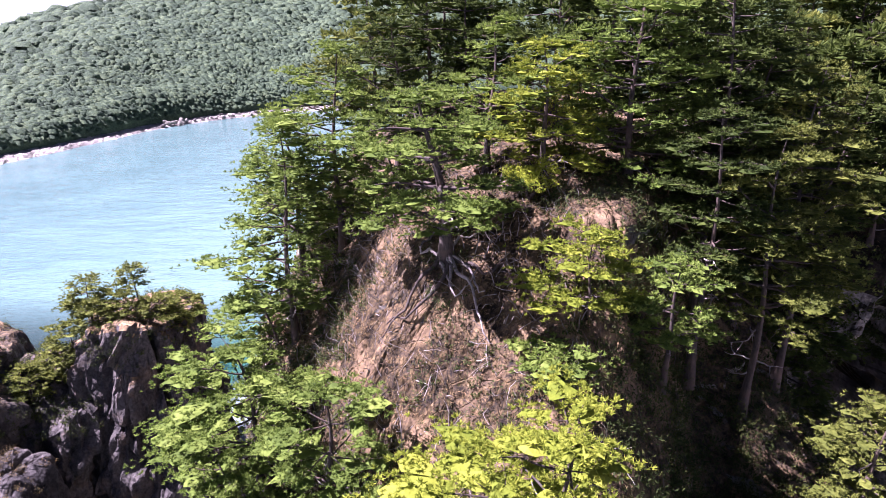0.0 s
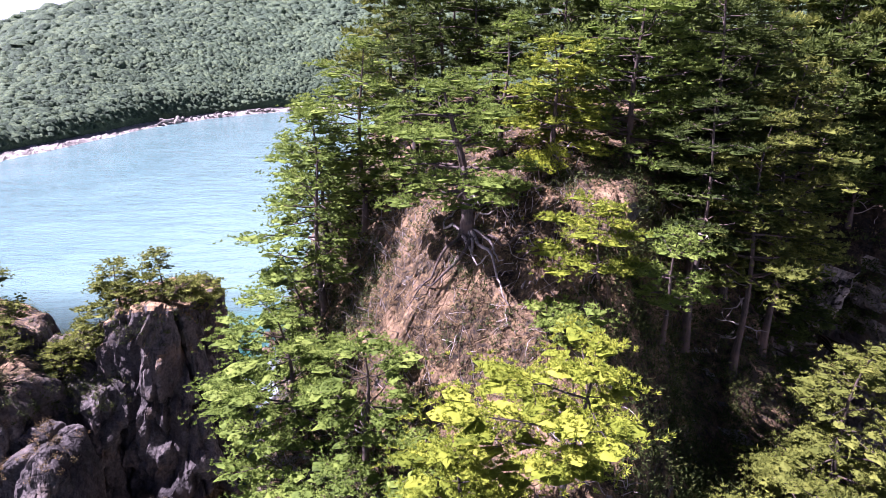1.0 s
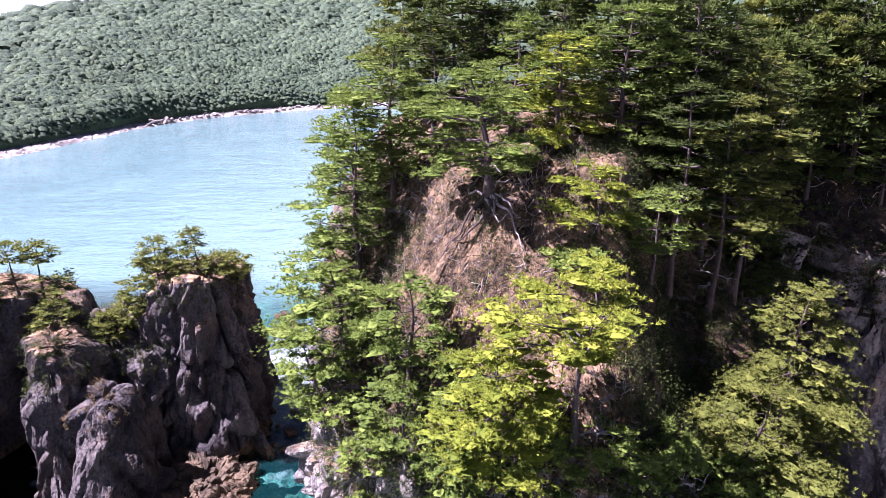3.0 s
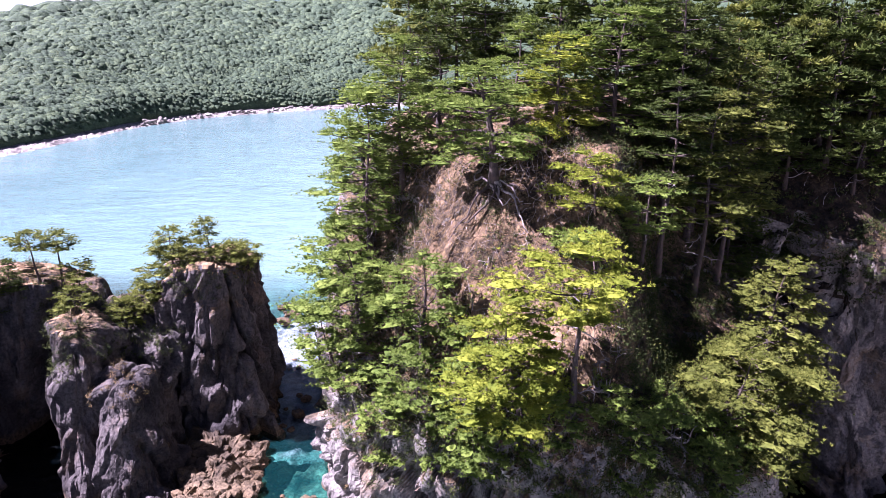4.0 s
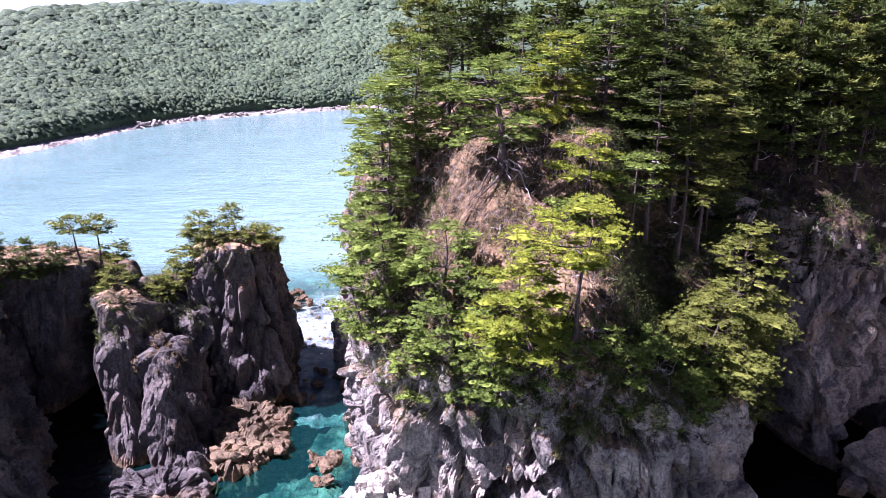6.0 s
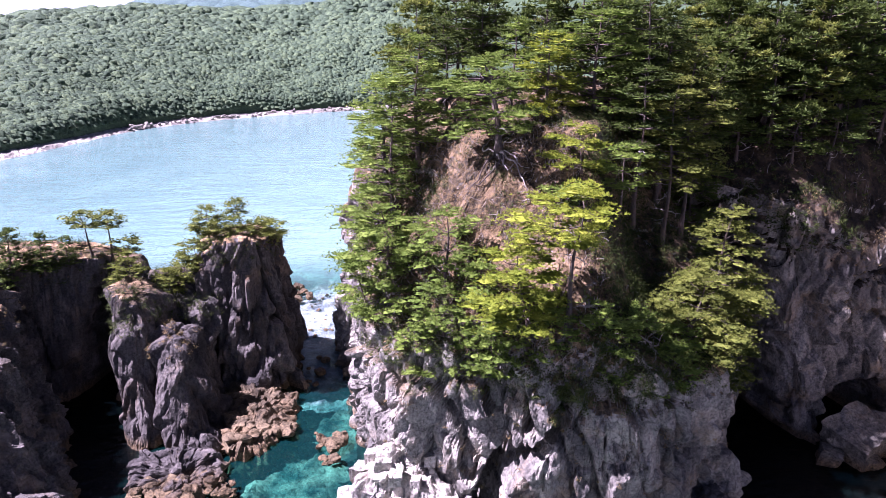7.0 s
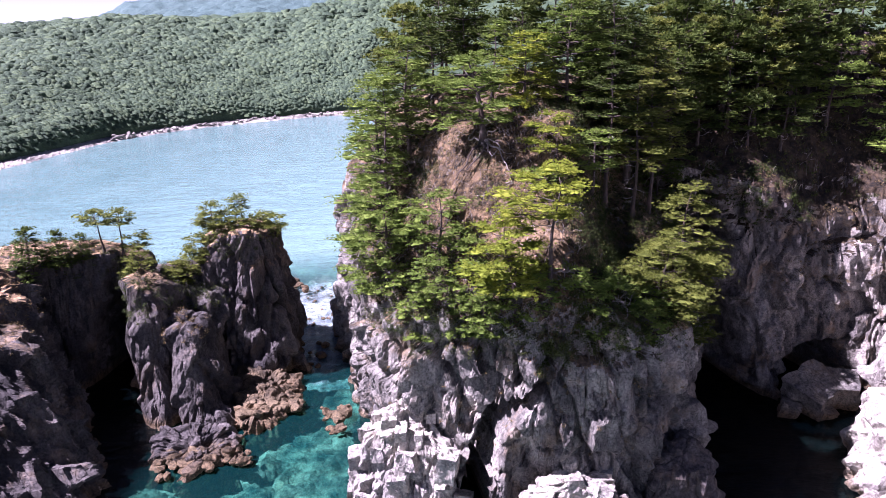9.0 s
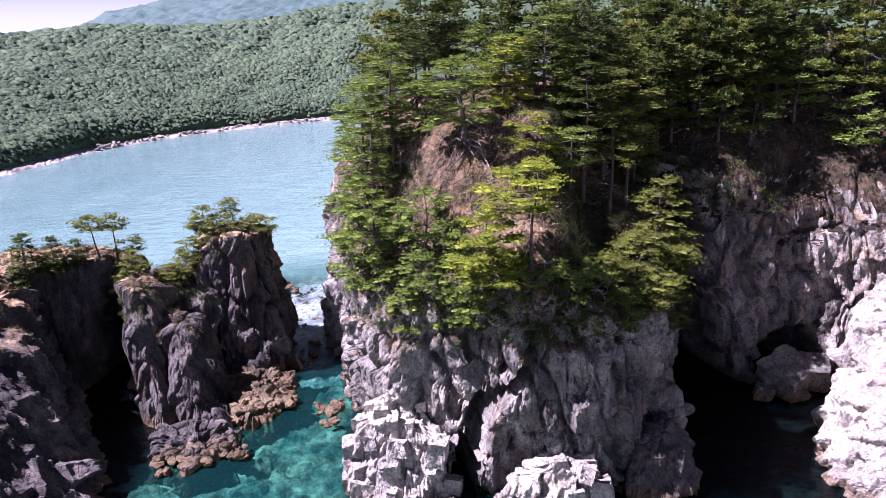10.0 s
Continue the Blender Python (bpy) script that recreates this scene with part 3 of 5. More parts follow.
def far_mountain():
    az = np.radians(np.linspace(-40, 45, 260))
    dist = np.linspace(650, 1500, 150)
    a, d = np.meshgrid(az, dist)
    x, y = EYE_MID[0] + np.sin(a.ravel()) * d.ravel(), EYE_MID[1] + np.cos(a.ravel()) * d.ravel()
    deg, dd = np.degrees(a.ravel()), d.ravel()
    crest = np.interp(deg, (-40, -30, -24, -20, -17.7, -15.6, -12.8, -8, 0, 10, 45), (0, 10, 35, 66, 96, 104, 115, 128, 135, 140, 160))
    p = np.stack([x, y, np.zeros_like(x)], 1)
    z = 20 + crest * np.clip((dd - 640) / 560, 0, 1) ** 0.9 + 9 * wavy(p, 260, 9) + 8 * domes(x, y, 14, 70)
    i = (np.arange(149)[:, None] * 260 + np.arange(259)[None]).ravel()
    ob = part("backdrop", mesh_of("backdrop", np.stack([x, y, z], 1), np.stack([i, i + 1, i + 261, i + 260], 1), CANOPY_HAZED, True))
    tagged(ob, "wooded mountain ridge beyond the bay, haze put into its colour", "mountain", kind="structure")


far_mountain()

# ---- headland ----
HEAD_BASE = ring(-3.0, (-13.0, 62), (-13.9, 47), (-12.4, 39), (-11.4, 33), (-10.6, 27), (-9.4, 21), (-7, 17), (-3, 15.6), (1, 14), (6.4, 12.2), (10.6, 12.4), (14.8, 15.2), (19.8, 18), (21.2, 25), (22.6, 36), (25, 62))
HEAD_RIM = [(-10, 60, 24), (-10.5, 47, 23), (-10.8, 37, 22), (-10.6, 30, 18.5), (-10.4, 24.5, 16.3), (-8.6, 19.4, 15.8), (-5, 17.2, 16.6), (-1, 15.6, 17.2),
            (2, 13.7, 17.6), (6, 12.2, 17.2), (9.8, 12.3, 16.4), (14.2, 15.2, 15.6), (18.2, 18.8, 16.5), (18.4, 24, 19), (19, 35, 24.5), (24, 60, 31)]
HEAD_SLOPE = [(-5, 58, 31), (-6, 46, 30), (-7, 37, 27), (-6, 31, 24.5), (-6, 26, 22), (-4.5, 21.5, 20), (-2, 19.5, 21.5), (0, 18, 21.5),
              (3, 16, 22.5), (6, 16, 22.5), (8.2, 16.6, 20.6), (10.4, 19.6, 19.6), (11.2, 22.5, 20.6), (12.2, 26.5, 22.6), (16, 35, 26.5), (22, 58, 33.5)]
HEAD_TOP = [(0, 56, 34.5), (0, 46, 34), (-1, 38, 32.5), (-1.5, 31, 31), (-1, 27.5, 30), (0, 25.5, 29.3), (1.5, 25, 29.5), (3, 25, 30),
            (5, 25.5, 31), (6.3, 26, 31.8), (7.4, 26.5, 32.2), (8.4, 27, 32.2), (9.4, 28, 32.2), (10.6, 30, 32.4), (13, 37, 33), (14, 56, 35)]
HEAD_CREST = [(6 + 0.06 * (x - 6), y * 0.12 + 0.88 * min(max(y, 32), 52), 33.3 + 0.055 * (y - 32)) for x, y, z in HEAD_TOP]
head_grid = rock_grid([HEAD_BASE, HEAD_RIM, HEAD_SLOPE, HEAD_TOP, HEAD_CREST], (115, 42, 32, 14), 680, 3, RELIEF, (0.15, 0.0),
                      lambda p: np.interp(p[:, 2], (14, 19, 24), (1.0, 0.5, 0.22)))


def split_open(g):
    """The slanting fissure in the headland's front."""
    line = np.array(((3.8, 16.5), (3.3, 15), (2.4, 12.3), (0.2, 9.7), (-1.2, 6.6), (-2.5, 3.1), (-2.9, -4)))
    p = g.reshape(-1, 3)
    z = np.clip(p[:, 2], -4, 16.5)
    x = np.interp(-z, -line[:, 1], line[:, 0])
    x = x + 0.5 * fracture(np.stack([z * 0, z * 0, z], 1), (1, 1, 1.3), 1.0, 8)
    wide = np.interp(z, (-4, 3, 9, 16.5), (1.5, 1.15, 0.75, 0.4))
    deep = np.interp(z, (-4, 3, 9, 14, 16.5), (6.5, 6.0, 5.0, 3.6, 1.5)) * (p[:, 2] < 16.5)
    hit = np.exp(-np.abs((p[:, 0] - x) / wide) ** 9) * (p[:, 1] < 21)
    p[:, 1] += hit * deep


split_open(head_grid)
headland = thing("headland", "steep grey sea cliff with a leaf-littered slope above", "headland", kind="structure")
part("cliff", rock_mesh("cliff", head_grid, ROCK), headland)

RIGHT_BASE = ring(-4.0, (20, 44), (24.5, 42), (28, 38), (30.2, 31), (32.2, 27.5), (35, 27.5), (37.5, 29.5), (40, 29), (44, 28), (60, 22), (75, 40), (70, 75), (40, 80), (20, 62))
RIGHT_MID = [(20.5, 41, 10), (24, 39, 10), (27, 36.5, 11), (29.6, 33, 11), (31.8, 31.6, 11), (34.5, 31.4, 11), (37, 31.6, 10.5), (39.5, 31, 10), (43.5, 30, 9), (59, 24.5, 9), (73, 41, 12), (68, 73, 14), (40, 78, 14), (21, 61, 14)]
RIGHT_RIM = [(20.5, 39.2, 26), (23, 36.5, 25.5), (26, 34, 24.8), (29, 32.2, 24), (31, 31.3, 23.5), (34, 31.1, 22), (36, 31.6, 20), (38.5, 32.2, 18.3), (42.5, 31.4, 18), (58, 27, 20), (72, 42, 30), (67, 72, 36), (40, 76, 34), (22, 60, 32)]
RIGHT_SLOPE = [(21.5, 43, 29.8), (24, 40.5, 29.4), (27, 38.5, 29), (30, 37.4, 28.6), (32, 37, 28.3), (35, 37, 28), (37, 37.5, 28), (39.5, 38, 28), (44, 39, 28), (56, 40, 30), (66, 50, 35), (62, 68, 40), (40, 72, 40), (24, 60, 36)]
RIGHT_TOP = [(24, 50, 33), (26, 48, 32.8), (29, 46, 32.5), (32, 46, 32.8), (34, 46, 33), (37, 46.5, 33.5), (39.5, 47, 33.8), (42, 48, 34), (47, 49, 35), (54, 52, 38), (57, 57, 41), (53, 63, 43), (40, 65, 42), (28, 58, 38)]
RIGHT_CREST = [(41 + 0.15 * (x - 41), 56 + 0.15 * (y - 56), 0.85 * 41 + 0.15 * z) for x, y, z in RIGHT_TOP]
right_grid = rock_grid([RIGHT_BASE, RIGHT_MID, RIGHT_RIM, RIGHT_SLOPE, RIGHT_TOP, RIGHT_CREST], (60, 52, 28, 18, 8), 400, 13, RELIEF, (0.1, 0.0), lambda p: np.interp(p[:, 2], (20, 25), (1.0, 0.15)))


def hollow(g, x, z, wide, tall, deep, slant=0.0, front=40):
    """A cave worn into a cliff that faces the walk."""
    p = g.reshape(-1, 3)
    r = np.abs((p[:, 0] - x - slant * p[:, 2]) / wide) ** 1.4 + np.abs((p[:, 2] - z) / tall) ** 1.4
    r = r * (1 + 0.25 * wavy(p, 5.0, 17))
    p[:, 1] += np.exp(-r ** 4) * deep * (p[:, 1] < front)


hollow(right_grid, 38.8, 0.5, 3.3, 4.6, 9.0, 0.15)
hollow(right_grid, 26.8, 0.0, 4.4, 19.0, 22.0, 0.0, 46)
mainland = thing("mainland_cliff", "grey and brown mainland cliff with a cave at its foot", "cliff", kind="structure")
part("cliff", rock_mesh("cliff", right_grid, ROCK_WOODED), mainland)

SPUR_BASE = ring(-4.0, (39, 25), (33.5, 20), (29, 14.5), (27, 8), (30, 0), (45, -8), (65, -4), (64, 22), (50, 28))
SPUR_RIM = [(43.5, 25, 10), (39, 20, 8), (35, 14, 6), (35, 8, 6), (38, 2, 8), (48, -3, 14), (60, 0, 20), (60, 20, 20), (50, 26, 14)]
SPUR_TOP = [(49, 23, 16), (46, 18, 15), (44, 13, 14), (44, 9, 14), (46, 5, 15), (52, 2, 18), (58, 4, 21), (58, 17, 21), (52, 22, 18)]
spur_grid = rock_grid([SPUR_BASE, SPUR_RIM, SPUR_TOP], (60, 40), 420, 23, RELIEF, (0.28, 0.1))
spur = thing("rock_spur", "pale sunlit sloping rock spur above the water", "cliff", kind="structure")
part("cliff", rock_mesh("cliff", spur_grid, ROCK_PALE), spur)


GRIDS = {}


def sea_stack(name, label, base, top, rows, around, salt, mat, tilt=(0.0, 0.0), peak=1.0, relief=RELIEF, carve=None):
    """One upright rock mass with a rounded top."""
    t = np.array(top, float)
    mid = t.mean(0)
    crown = [tuple(mid + (p - mid) * 0.5 + np.array((0, 0, peak))) for p in t]
    heart = [tuple(mid + (p - mid) * 0.06 + np.array((0, 0, peak * 1.1))) for p in t]
    rows, around = tuple(int(k * 0.85) for k in rows) + (max(8, int(rows[1] * 0.8)),), int(around * 0.85)
    g = rock_grid([ring(-3.0, *base), top, crown, heart], rows, around, salt, relief, tilt, None, 62.0)
    if carve:
        carve(g)
    GRIDS[label] = g
    holder = thing(name, label, "rock", kind="structure")
    part("rock", rock_mesh("rock", g, mat), holder)
    return holder


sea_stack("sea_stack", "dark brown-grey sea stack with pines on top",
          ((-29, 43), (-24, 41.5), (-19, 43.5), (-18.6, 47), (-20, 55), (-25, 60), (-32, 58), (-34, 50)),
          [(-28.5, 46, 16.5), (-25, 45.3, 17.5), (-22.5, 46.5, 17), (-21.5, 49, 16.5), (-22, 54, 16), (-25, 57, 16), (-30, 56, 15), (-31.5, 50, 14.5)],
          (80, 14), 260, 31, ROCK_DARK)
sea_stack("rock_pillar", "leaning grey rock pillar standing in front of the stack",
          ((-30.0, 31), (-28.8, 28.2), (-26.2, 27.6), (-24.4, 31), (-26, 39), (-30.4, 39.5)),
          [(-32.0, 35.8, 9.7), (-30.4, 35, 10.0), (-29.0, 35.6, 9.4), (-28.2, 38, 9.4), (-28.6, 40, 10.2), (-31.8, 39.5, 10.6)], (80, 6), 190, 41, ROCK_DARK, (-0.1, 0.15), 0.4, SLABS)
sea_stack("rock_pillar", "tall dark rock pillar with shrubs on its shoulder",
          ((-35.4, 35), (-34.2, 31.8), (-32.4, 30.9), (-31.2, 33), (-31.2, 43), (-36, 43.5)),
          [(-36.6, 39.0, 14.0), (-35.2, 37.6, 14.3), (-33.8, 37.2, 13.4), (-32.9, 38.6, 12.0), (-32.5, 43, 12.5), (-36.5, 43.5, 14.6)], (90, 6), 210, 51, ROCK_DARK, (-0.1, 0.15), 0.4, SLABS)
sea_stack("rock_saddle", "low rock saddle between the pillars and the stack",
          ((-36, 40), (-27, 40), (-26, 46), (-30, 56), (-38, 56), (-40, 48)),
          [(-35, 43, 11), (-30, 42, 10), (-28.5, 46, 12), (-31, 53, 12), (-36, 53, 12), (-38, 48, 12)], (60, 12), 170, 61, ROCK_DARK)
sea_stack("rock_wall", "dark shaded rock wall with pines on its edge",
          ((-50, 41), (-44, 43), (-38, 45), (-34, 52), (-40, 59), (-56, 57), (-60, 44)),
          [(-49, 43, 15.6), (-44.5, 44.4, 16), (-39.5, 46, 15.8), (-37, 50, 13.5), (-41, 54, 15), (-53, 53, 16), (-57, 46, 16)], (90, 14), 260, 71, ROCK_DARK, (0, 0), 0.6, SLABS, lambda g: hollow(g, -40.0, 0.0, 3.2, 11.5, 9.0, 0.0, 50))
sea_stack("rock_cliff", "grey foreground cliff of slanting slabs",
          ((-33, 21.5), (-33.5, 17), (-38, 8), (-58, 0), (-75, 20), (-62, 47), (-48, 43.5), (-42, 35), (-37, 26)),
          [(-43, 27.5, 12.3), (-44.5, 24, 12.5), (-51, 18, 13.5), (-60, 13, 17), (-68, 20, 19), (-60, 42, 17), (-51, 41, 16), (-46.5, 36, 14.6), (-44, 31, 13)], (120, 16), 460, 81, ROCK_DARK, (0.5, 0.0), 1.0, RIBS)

# buttresses of broken rock at the headland's foot
sea_stack("rock_buttress", "pale buttress of blocky broken rock at the headland's foot",
          ((-13.6, 18.5), (-13.2, 15), (-8.5, 12.2), (-4, 12.2), (-3.2, 14.6), (-6, 18.5), (-11, 21)),
          [(-11.6, 18.4, 6.3), (-10.6, 17, 6.8), (-8, 16, 7.4), (-5.2, 14.8, 5.6), (-4.4, 15.2, 5.4), (-6, 17.4, 8.6), (-9, 18.8, 9.2)], (60, 12), 300, 95, ROCK_PALE, (0.1, 0.0), 0.5, BLOCKY)
sea_stack("rock_buttress", "low ledge of pale broken rock under the cliff",
          ((-0.6, 12.6), (2.5, 10), (8, 9.4), (10.5, 10.4), (9, 13), (4, 14)),
          [(0.8, 12.4, 3.2), (3, 11.2, 3.8), (7, 10.8, 4.0), (9, 11.2, 3.6), (8, 12.6, 4.2), (4, 13, 4.4)], (40, 8), 200, 97, ROCK_PALE, (0.1, 0.0), 0.3, BLOCKY)
sea_stack("rock_ledge", "dark slab of rock at the inlet's mouth",
          ((11, 11.2), (14, 9.8), (18, 10.4), (19.3, 13), (17, 16), (12, 14)),
          [(12, 12, 4.5), (14, 11.2, 4.8), (16.6, 11.8, 4.2), (17.4, 13.4, 4.6), (16, 15, 6), (13, 13.6, 5.5)], (40, 8), 170, 99, ROCK_DARK, (0.2, 0.0), 0.3, BLOCKY)

# ---- where things stand ----
GROUND = []
for g in (head_grid, right_grid):
    GROUND.append(g.reshape(-1, 3))
GROUND = np.vstack(GROUND)


def ground_z(x, y, reach=1.2):
    """Height of the headland's or the mainland's surface at a place of the plan."""
    d = np.hypot(GROUND[:, 0] - x, GROUND[:, 1] - y)
    near = GROUND[(d < reach) & (GROUND[:, 2] > 5)]
    if len(near) < 3:
        # sparse ground far behind: the average of the nearest points
        i = np.argsort(d + 100 * (GROUND[:, 2] < 12))[:6]
        return float(np.average(GROUND[i, 2], weights=1 / (0.3 + d[i])))
    return float(np.percentile(near[:, 2], 75))


# ---- trees ----


def tube(path, radii, sides=7):
    """A tapered tube along a path: vertices and triangles."""
    path = np.asarray(path, float)
    n = len(path)
    d = np.gradient(path, axis=0)
    d /= np.maximum(np.linalg.norm(d, axis=1, keepdims=True), 1e-9)
    ref = np.where(np.abs(d[:, 2:3]) > 0.9, np.array([[1.0, 0, 0]]), np.array([[0, 0, 1.0]]))
    a = np.cross(d, ref)
    a /= np.maximum(np.linalg.norm(a, axis=1, keepdims=True), 1e-9)
    b = np.cross(d, a)
    ang = np.arange(sides) * 2 * math.pi / sides
    r = np.asarray(radii, float)[:, None, None]
    v = path[:, None] + r * (np.cos(ang)[None, :, None] * a[:, None] + np.sin(ang)[None, :, None] * b[:, None])
    i = np.arange(n - 1)[:, None] * sides + np.arange(sides)[None]
    j = np.arange(n - 1)[:, None] * sides + (np.arange(sides)[None] + 1) % sides
    f = np.vstack([np.stack([i, j, j + sides], 2).reshape(-1, 3), np.stack([i, j + sides, i + sides], 2).reshape(-1, 3)])
    return v.reshape(-1, 3), f


def joined(pieces):
    verts, faces, at = [], [], 0
    for v, f in pieces:
        verts.append(v)
        faces.append(f + at)
        at += len(v)
    return np.vstack(verts), np.vstack(faces)


def bent(start, way, length, rng, steps=7, wobble=0.12, lift=0.0):
    """A crooked branch: points from start."""
    way = np.array(way, float)
    way /= np.linalg.norm(way)
    p, out = np.array(start, float), [np.array(start, float)]
    for _ in range(steps):
        way = way + rng.normal(0, wobble, 3) + np.array((0, 0, lift))
        way /= np.linalg.norm(way)
        p = p + way * length / steps
        out.append(p)
    return np.array(out)


def cushions(pads, rng, bunch, count, width):
    """Cushions of needles. Each pad (centre, radius, direction) is a low lumpy dome drawn out along its branch: small rounded bunches
    of fine needles over a rough heart of old needles and twigs."""
    out, hearts = [], []
    seg = 8
    ring_a, ring_r = np.tile(np.arange(seg) * 2 * math.pi / seg, 3), np.repeat((0.05, 0.3, 0.52), seg)
    for c, r, way in pads:
        along = np.array(way[:2]) / max(1e-6, np.linalg.norm(way[:2]))
        ph = rng.uniform(0, 6.28, 4)
        n = max(6, int(1.42 * (r / bunch) ** 2))
        a, rho = np.concatenate([ring_a, rng.uniform(0, 6.28, n)]), np.concatenate([ring_r, rng.random(n) ** 0.5])
        lobe = 1 + 0.26 * np.sin(3 * a + ph[0]) + 0.2 * np.sin(5 * a + ph[1]) + 0.1 * np.sin(9 * a + ph[2])
        p = np.stack([np.cos(a), np.sin(a)], 1) * (rho * lobe * r)[:, None]
        p = p + np.outer(p @ along, along) * 0.4
        lump = np.sin(p[:, 0] * 7 + ph[2]) * np.sin(p[:, 1] * 7 + ph[3]) + 0.6 * np.sin(p[:, 0] * 13 + ph[0]) * np.sin(p[:, 1] * 12 + ph[1])
        z = r * (0.34 * np.sqrt(np.maximum(0, 1 - rho ** 2.4)) - 0.14 * rho) + 0.07 * lump * (1 - 0.4 * rho)
        dome = np.column_stack([p, z])
        hearts.append(c + np.vstack([dome[:24] * np.array((1, 1, 0.6)) - np.array((0, 0, 0.9 * bunch)) + rng.normal(0, 0.02, (24, 3)), (0, 0, -0.05 * r - 0.9 * bunch)]))
        foot = dome[24:] + rng.normal(0, 0.02, (n, 3))
        lean = np.repeat(np.column_stack([foot[:, :2] * 0.5 / r, np.full(n, 0.3)]), count, 0)
        d = rng.normal(size=(n * count, 3)) * 0.75 + lean
        d[:, 2] = np.abs(d[:, 2])
        d /= np.linalg.norm(d, axis=1, keepdims=True)
        # the blades of a spray lie rather flat
        side = np.cross(d, np.array((0, 0, 1.0)) + rng.normal(0, 0.7, d.shape))
        side /= np.maximum(np.linalg.norm(side, axis=1, keepdims=True), 1e-6)
        w = side * width * rng.uniform(0.7, 1.3, (n * count, 1))
        ln = np.repeat(bunch * rng.uniform(0.75, 1.25, (n, 1)), count, 0) * rng.uniform(0.75, 1.2, (n * count, 1))
        root = c + np.repeat(foot, count, 0) - np.array((0, 0, 0.4 * bunch))
        out.append(np.stack([root + d * ln * 0.15 + w, root + d * ln * 0.15 - w, root + d * ln], 1).reshape(-1, 3))
    out = np.vstack(out)
    k, nx = np.arange(seg), (np.arange(seg) + 1) % seg
    skin = [np.stack([k + o, nx + o, nx + o + seg], 1) for o in (0, seg)] + [np.stack([k + o, nx + o + seg, k + o + seg], 1) for o in (0, seg)]
    skin = np.vstack(skin + [np.stack([nx + 16, k + 16, np.full(seg, 24)], 1)])
    low = (np.arange(len(hearts))[:, None, None] * 25 + skin[None]).reshape(-1, 3) + len(out)
    return np.vstack([out, *hearts]), np.vstack([np.arange(len(out)).reshape(-1, 3), low])


def pine(base, height, lean=(0, 0), reach=3.5, clear=0.35, seed=1, mat=None, dome=True, skew=(0, 0), girth=None, label="", gap=1.05, per_tier=5,
         fine=(0.185, 11, 0.027), group="pines on the headland", dead=3, pad=1.0):
    """A sea-cliff pine: a crooked trunk and tiers of level limbs that carry flat, lumpy cushions of needles. reach: the length of its
    longest limbs; clear: the part of the trunk without crown; skew: to which side the crown is drawn out; gap: height between tiers;
    fine: size of a bunch of needles, needles in it, width of a needle."""
    rng = np.random.default_rng(seed)
    girth = girth or min(0.024 * height, 0.19)
    holder = tagged(new("pine_tree"), label or "red pine with flat pads of green needles on the cliff", "tree", group)
    holder.location = base
    u = np.linspace(0, 1, 16)
    bend = np.stack([np.sin(u * 5 + seed) * 0.035 * height * u, np.cos(u * 4.1 + seed * 2) * 0.03 * height * u], 1)
    trunk = np.stack([lean[0] * u ** 1.3 + bend[:, 0], lean[1] * u ** 1.3 + bend[:, 1], u * height * 0.95], 1)
    trunk[0, 2] -= 0.8
    rad = girth * (1 - 0.86 * u) * (1 + 0.8 * np.exp(-u * 14))
    part("trunk", mesh_of("trunk", *tube(trunk, rad, 9), BARK, True), holder)
    tiers = max(3, int(round((1 - clear) * height / gap)))
    pads = []
    for k in range(tiers):
        g = k / (tiers - 1)
        shape = (0.72 + 0.75 * g - 1.15 * g ** 2.2) if dome else (1.08 - 0.82 * g ** 1.1)
        arms = max(2, int(round(per_tier * (1.1 - 0.6 * g))))
        turn = rng.uniform(0, 6.28)
        for m in range(arms):
            f = min(0.985, clear + (1 - clear) * (g * 0.97 + rng.normal(0, 0.018)))
            at = np.array([np.interp(f, u, trunk[:, i]) for i in range(3)])
            az = turn + m * 2 * math.pi / arms + rng.uniform(-0.3, 0.3)
            out = np.array((math.cos(az), math.sin(az)))
            ln = reach * max(0.22, shape) * rng.uniform(0.62, 1.12) * max(0.35, 1 + 0.6 * (out @ np.array(skew)))
            path = bent(at, (out[0], out[1], rng.uniform(-0.16, 0.1) + 0.4 * g * g), ln, rng, 8, 0.11, 0.02)
            r0 = girth * 0.4 * (1 - 0.6 * g) * min(1.0, ln / reach + 0.25)
            wood = [tube(path, np.linspace(r0, 0.016, len(path)), 4)]
            size = (0.42 + 0.16 * ln) * pad
            pads.append((path[8], size * rng.uniform(0.65, 1.0), way_of(path, 7)))
            count = int(round(ln * 1.0 / max(0.6, size)))
            for b in range(count):
                q = 0.42 + 0.5 * (b + rng.uniform(0.1, 0.9)) / max(1, count)
                i = min(7, int(q * 8))
                turn2 = (1 if b % 2 else -1) * rng.uniform(0.6, 1.2)
                way = way_of(path, i)
                w2 = np.array((way[0] * math.cos(turn2) - way[1] * math.sin(turn2), way[0] * math.sin(turn2) + way[1] * math.cos(turn2)))
                twig = bent(path[i], (*w2, 0.1), 0.22 * ln + 0.25, rng, 4, 0.18, 0.03)
                wood.append(tube(twig[::2], np.linspace(max(0.018, r0 * 0.4), 0.01, 3), 3))
                pads.append((twig[4], size * rng.uniform(0.55, 1.0), w2))
            part("limb", mesh_of("limb", *joined(wood), BARK, True), holder)
    pads += [(trunk[-1] + np.array((rng.normal(0, 0.1 * reach), rng.normal(0, 0.1 * reach), rng.uniform(-0.2, 0.15))), 0.2 * reach * rng.uniform(0.6, 1.0), np.array((1.0, 0))) for _ in range(3)]
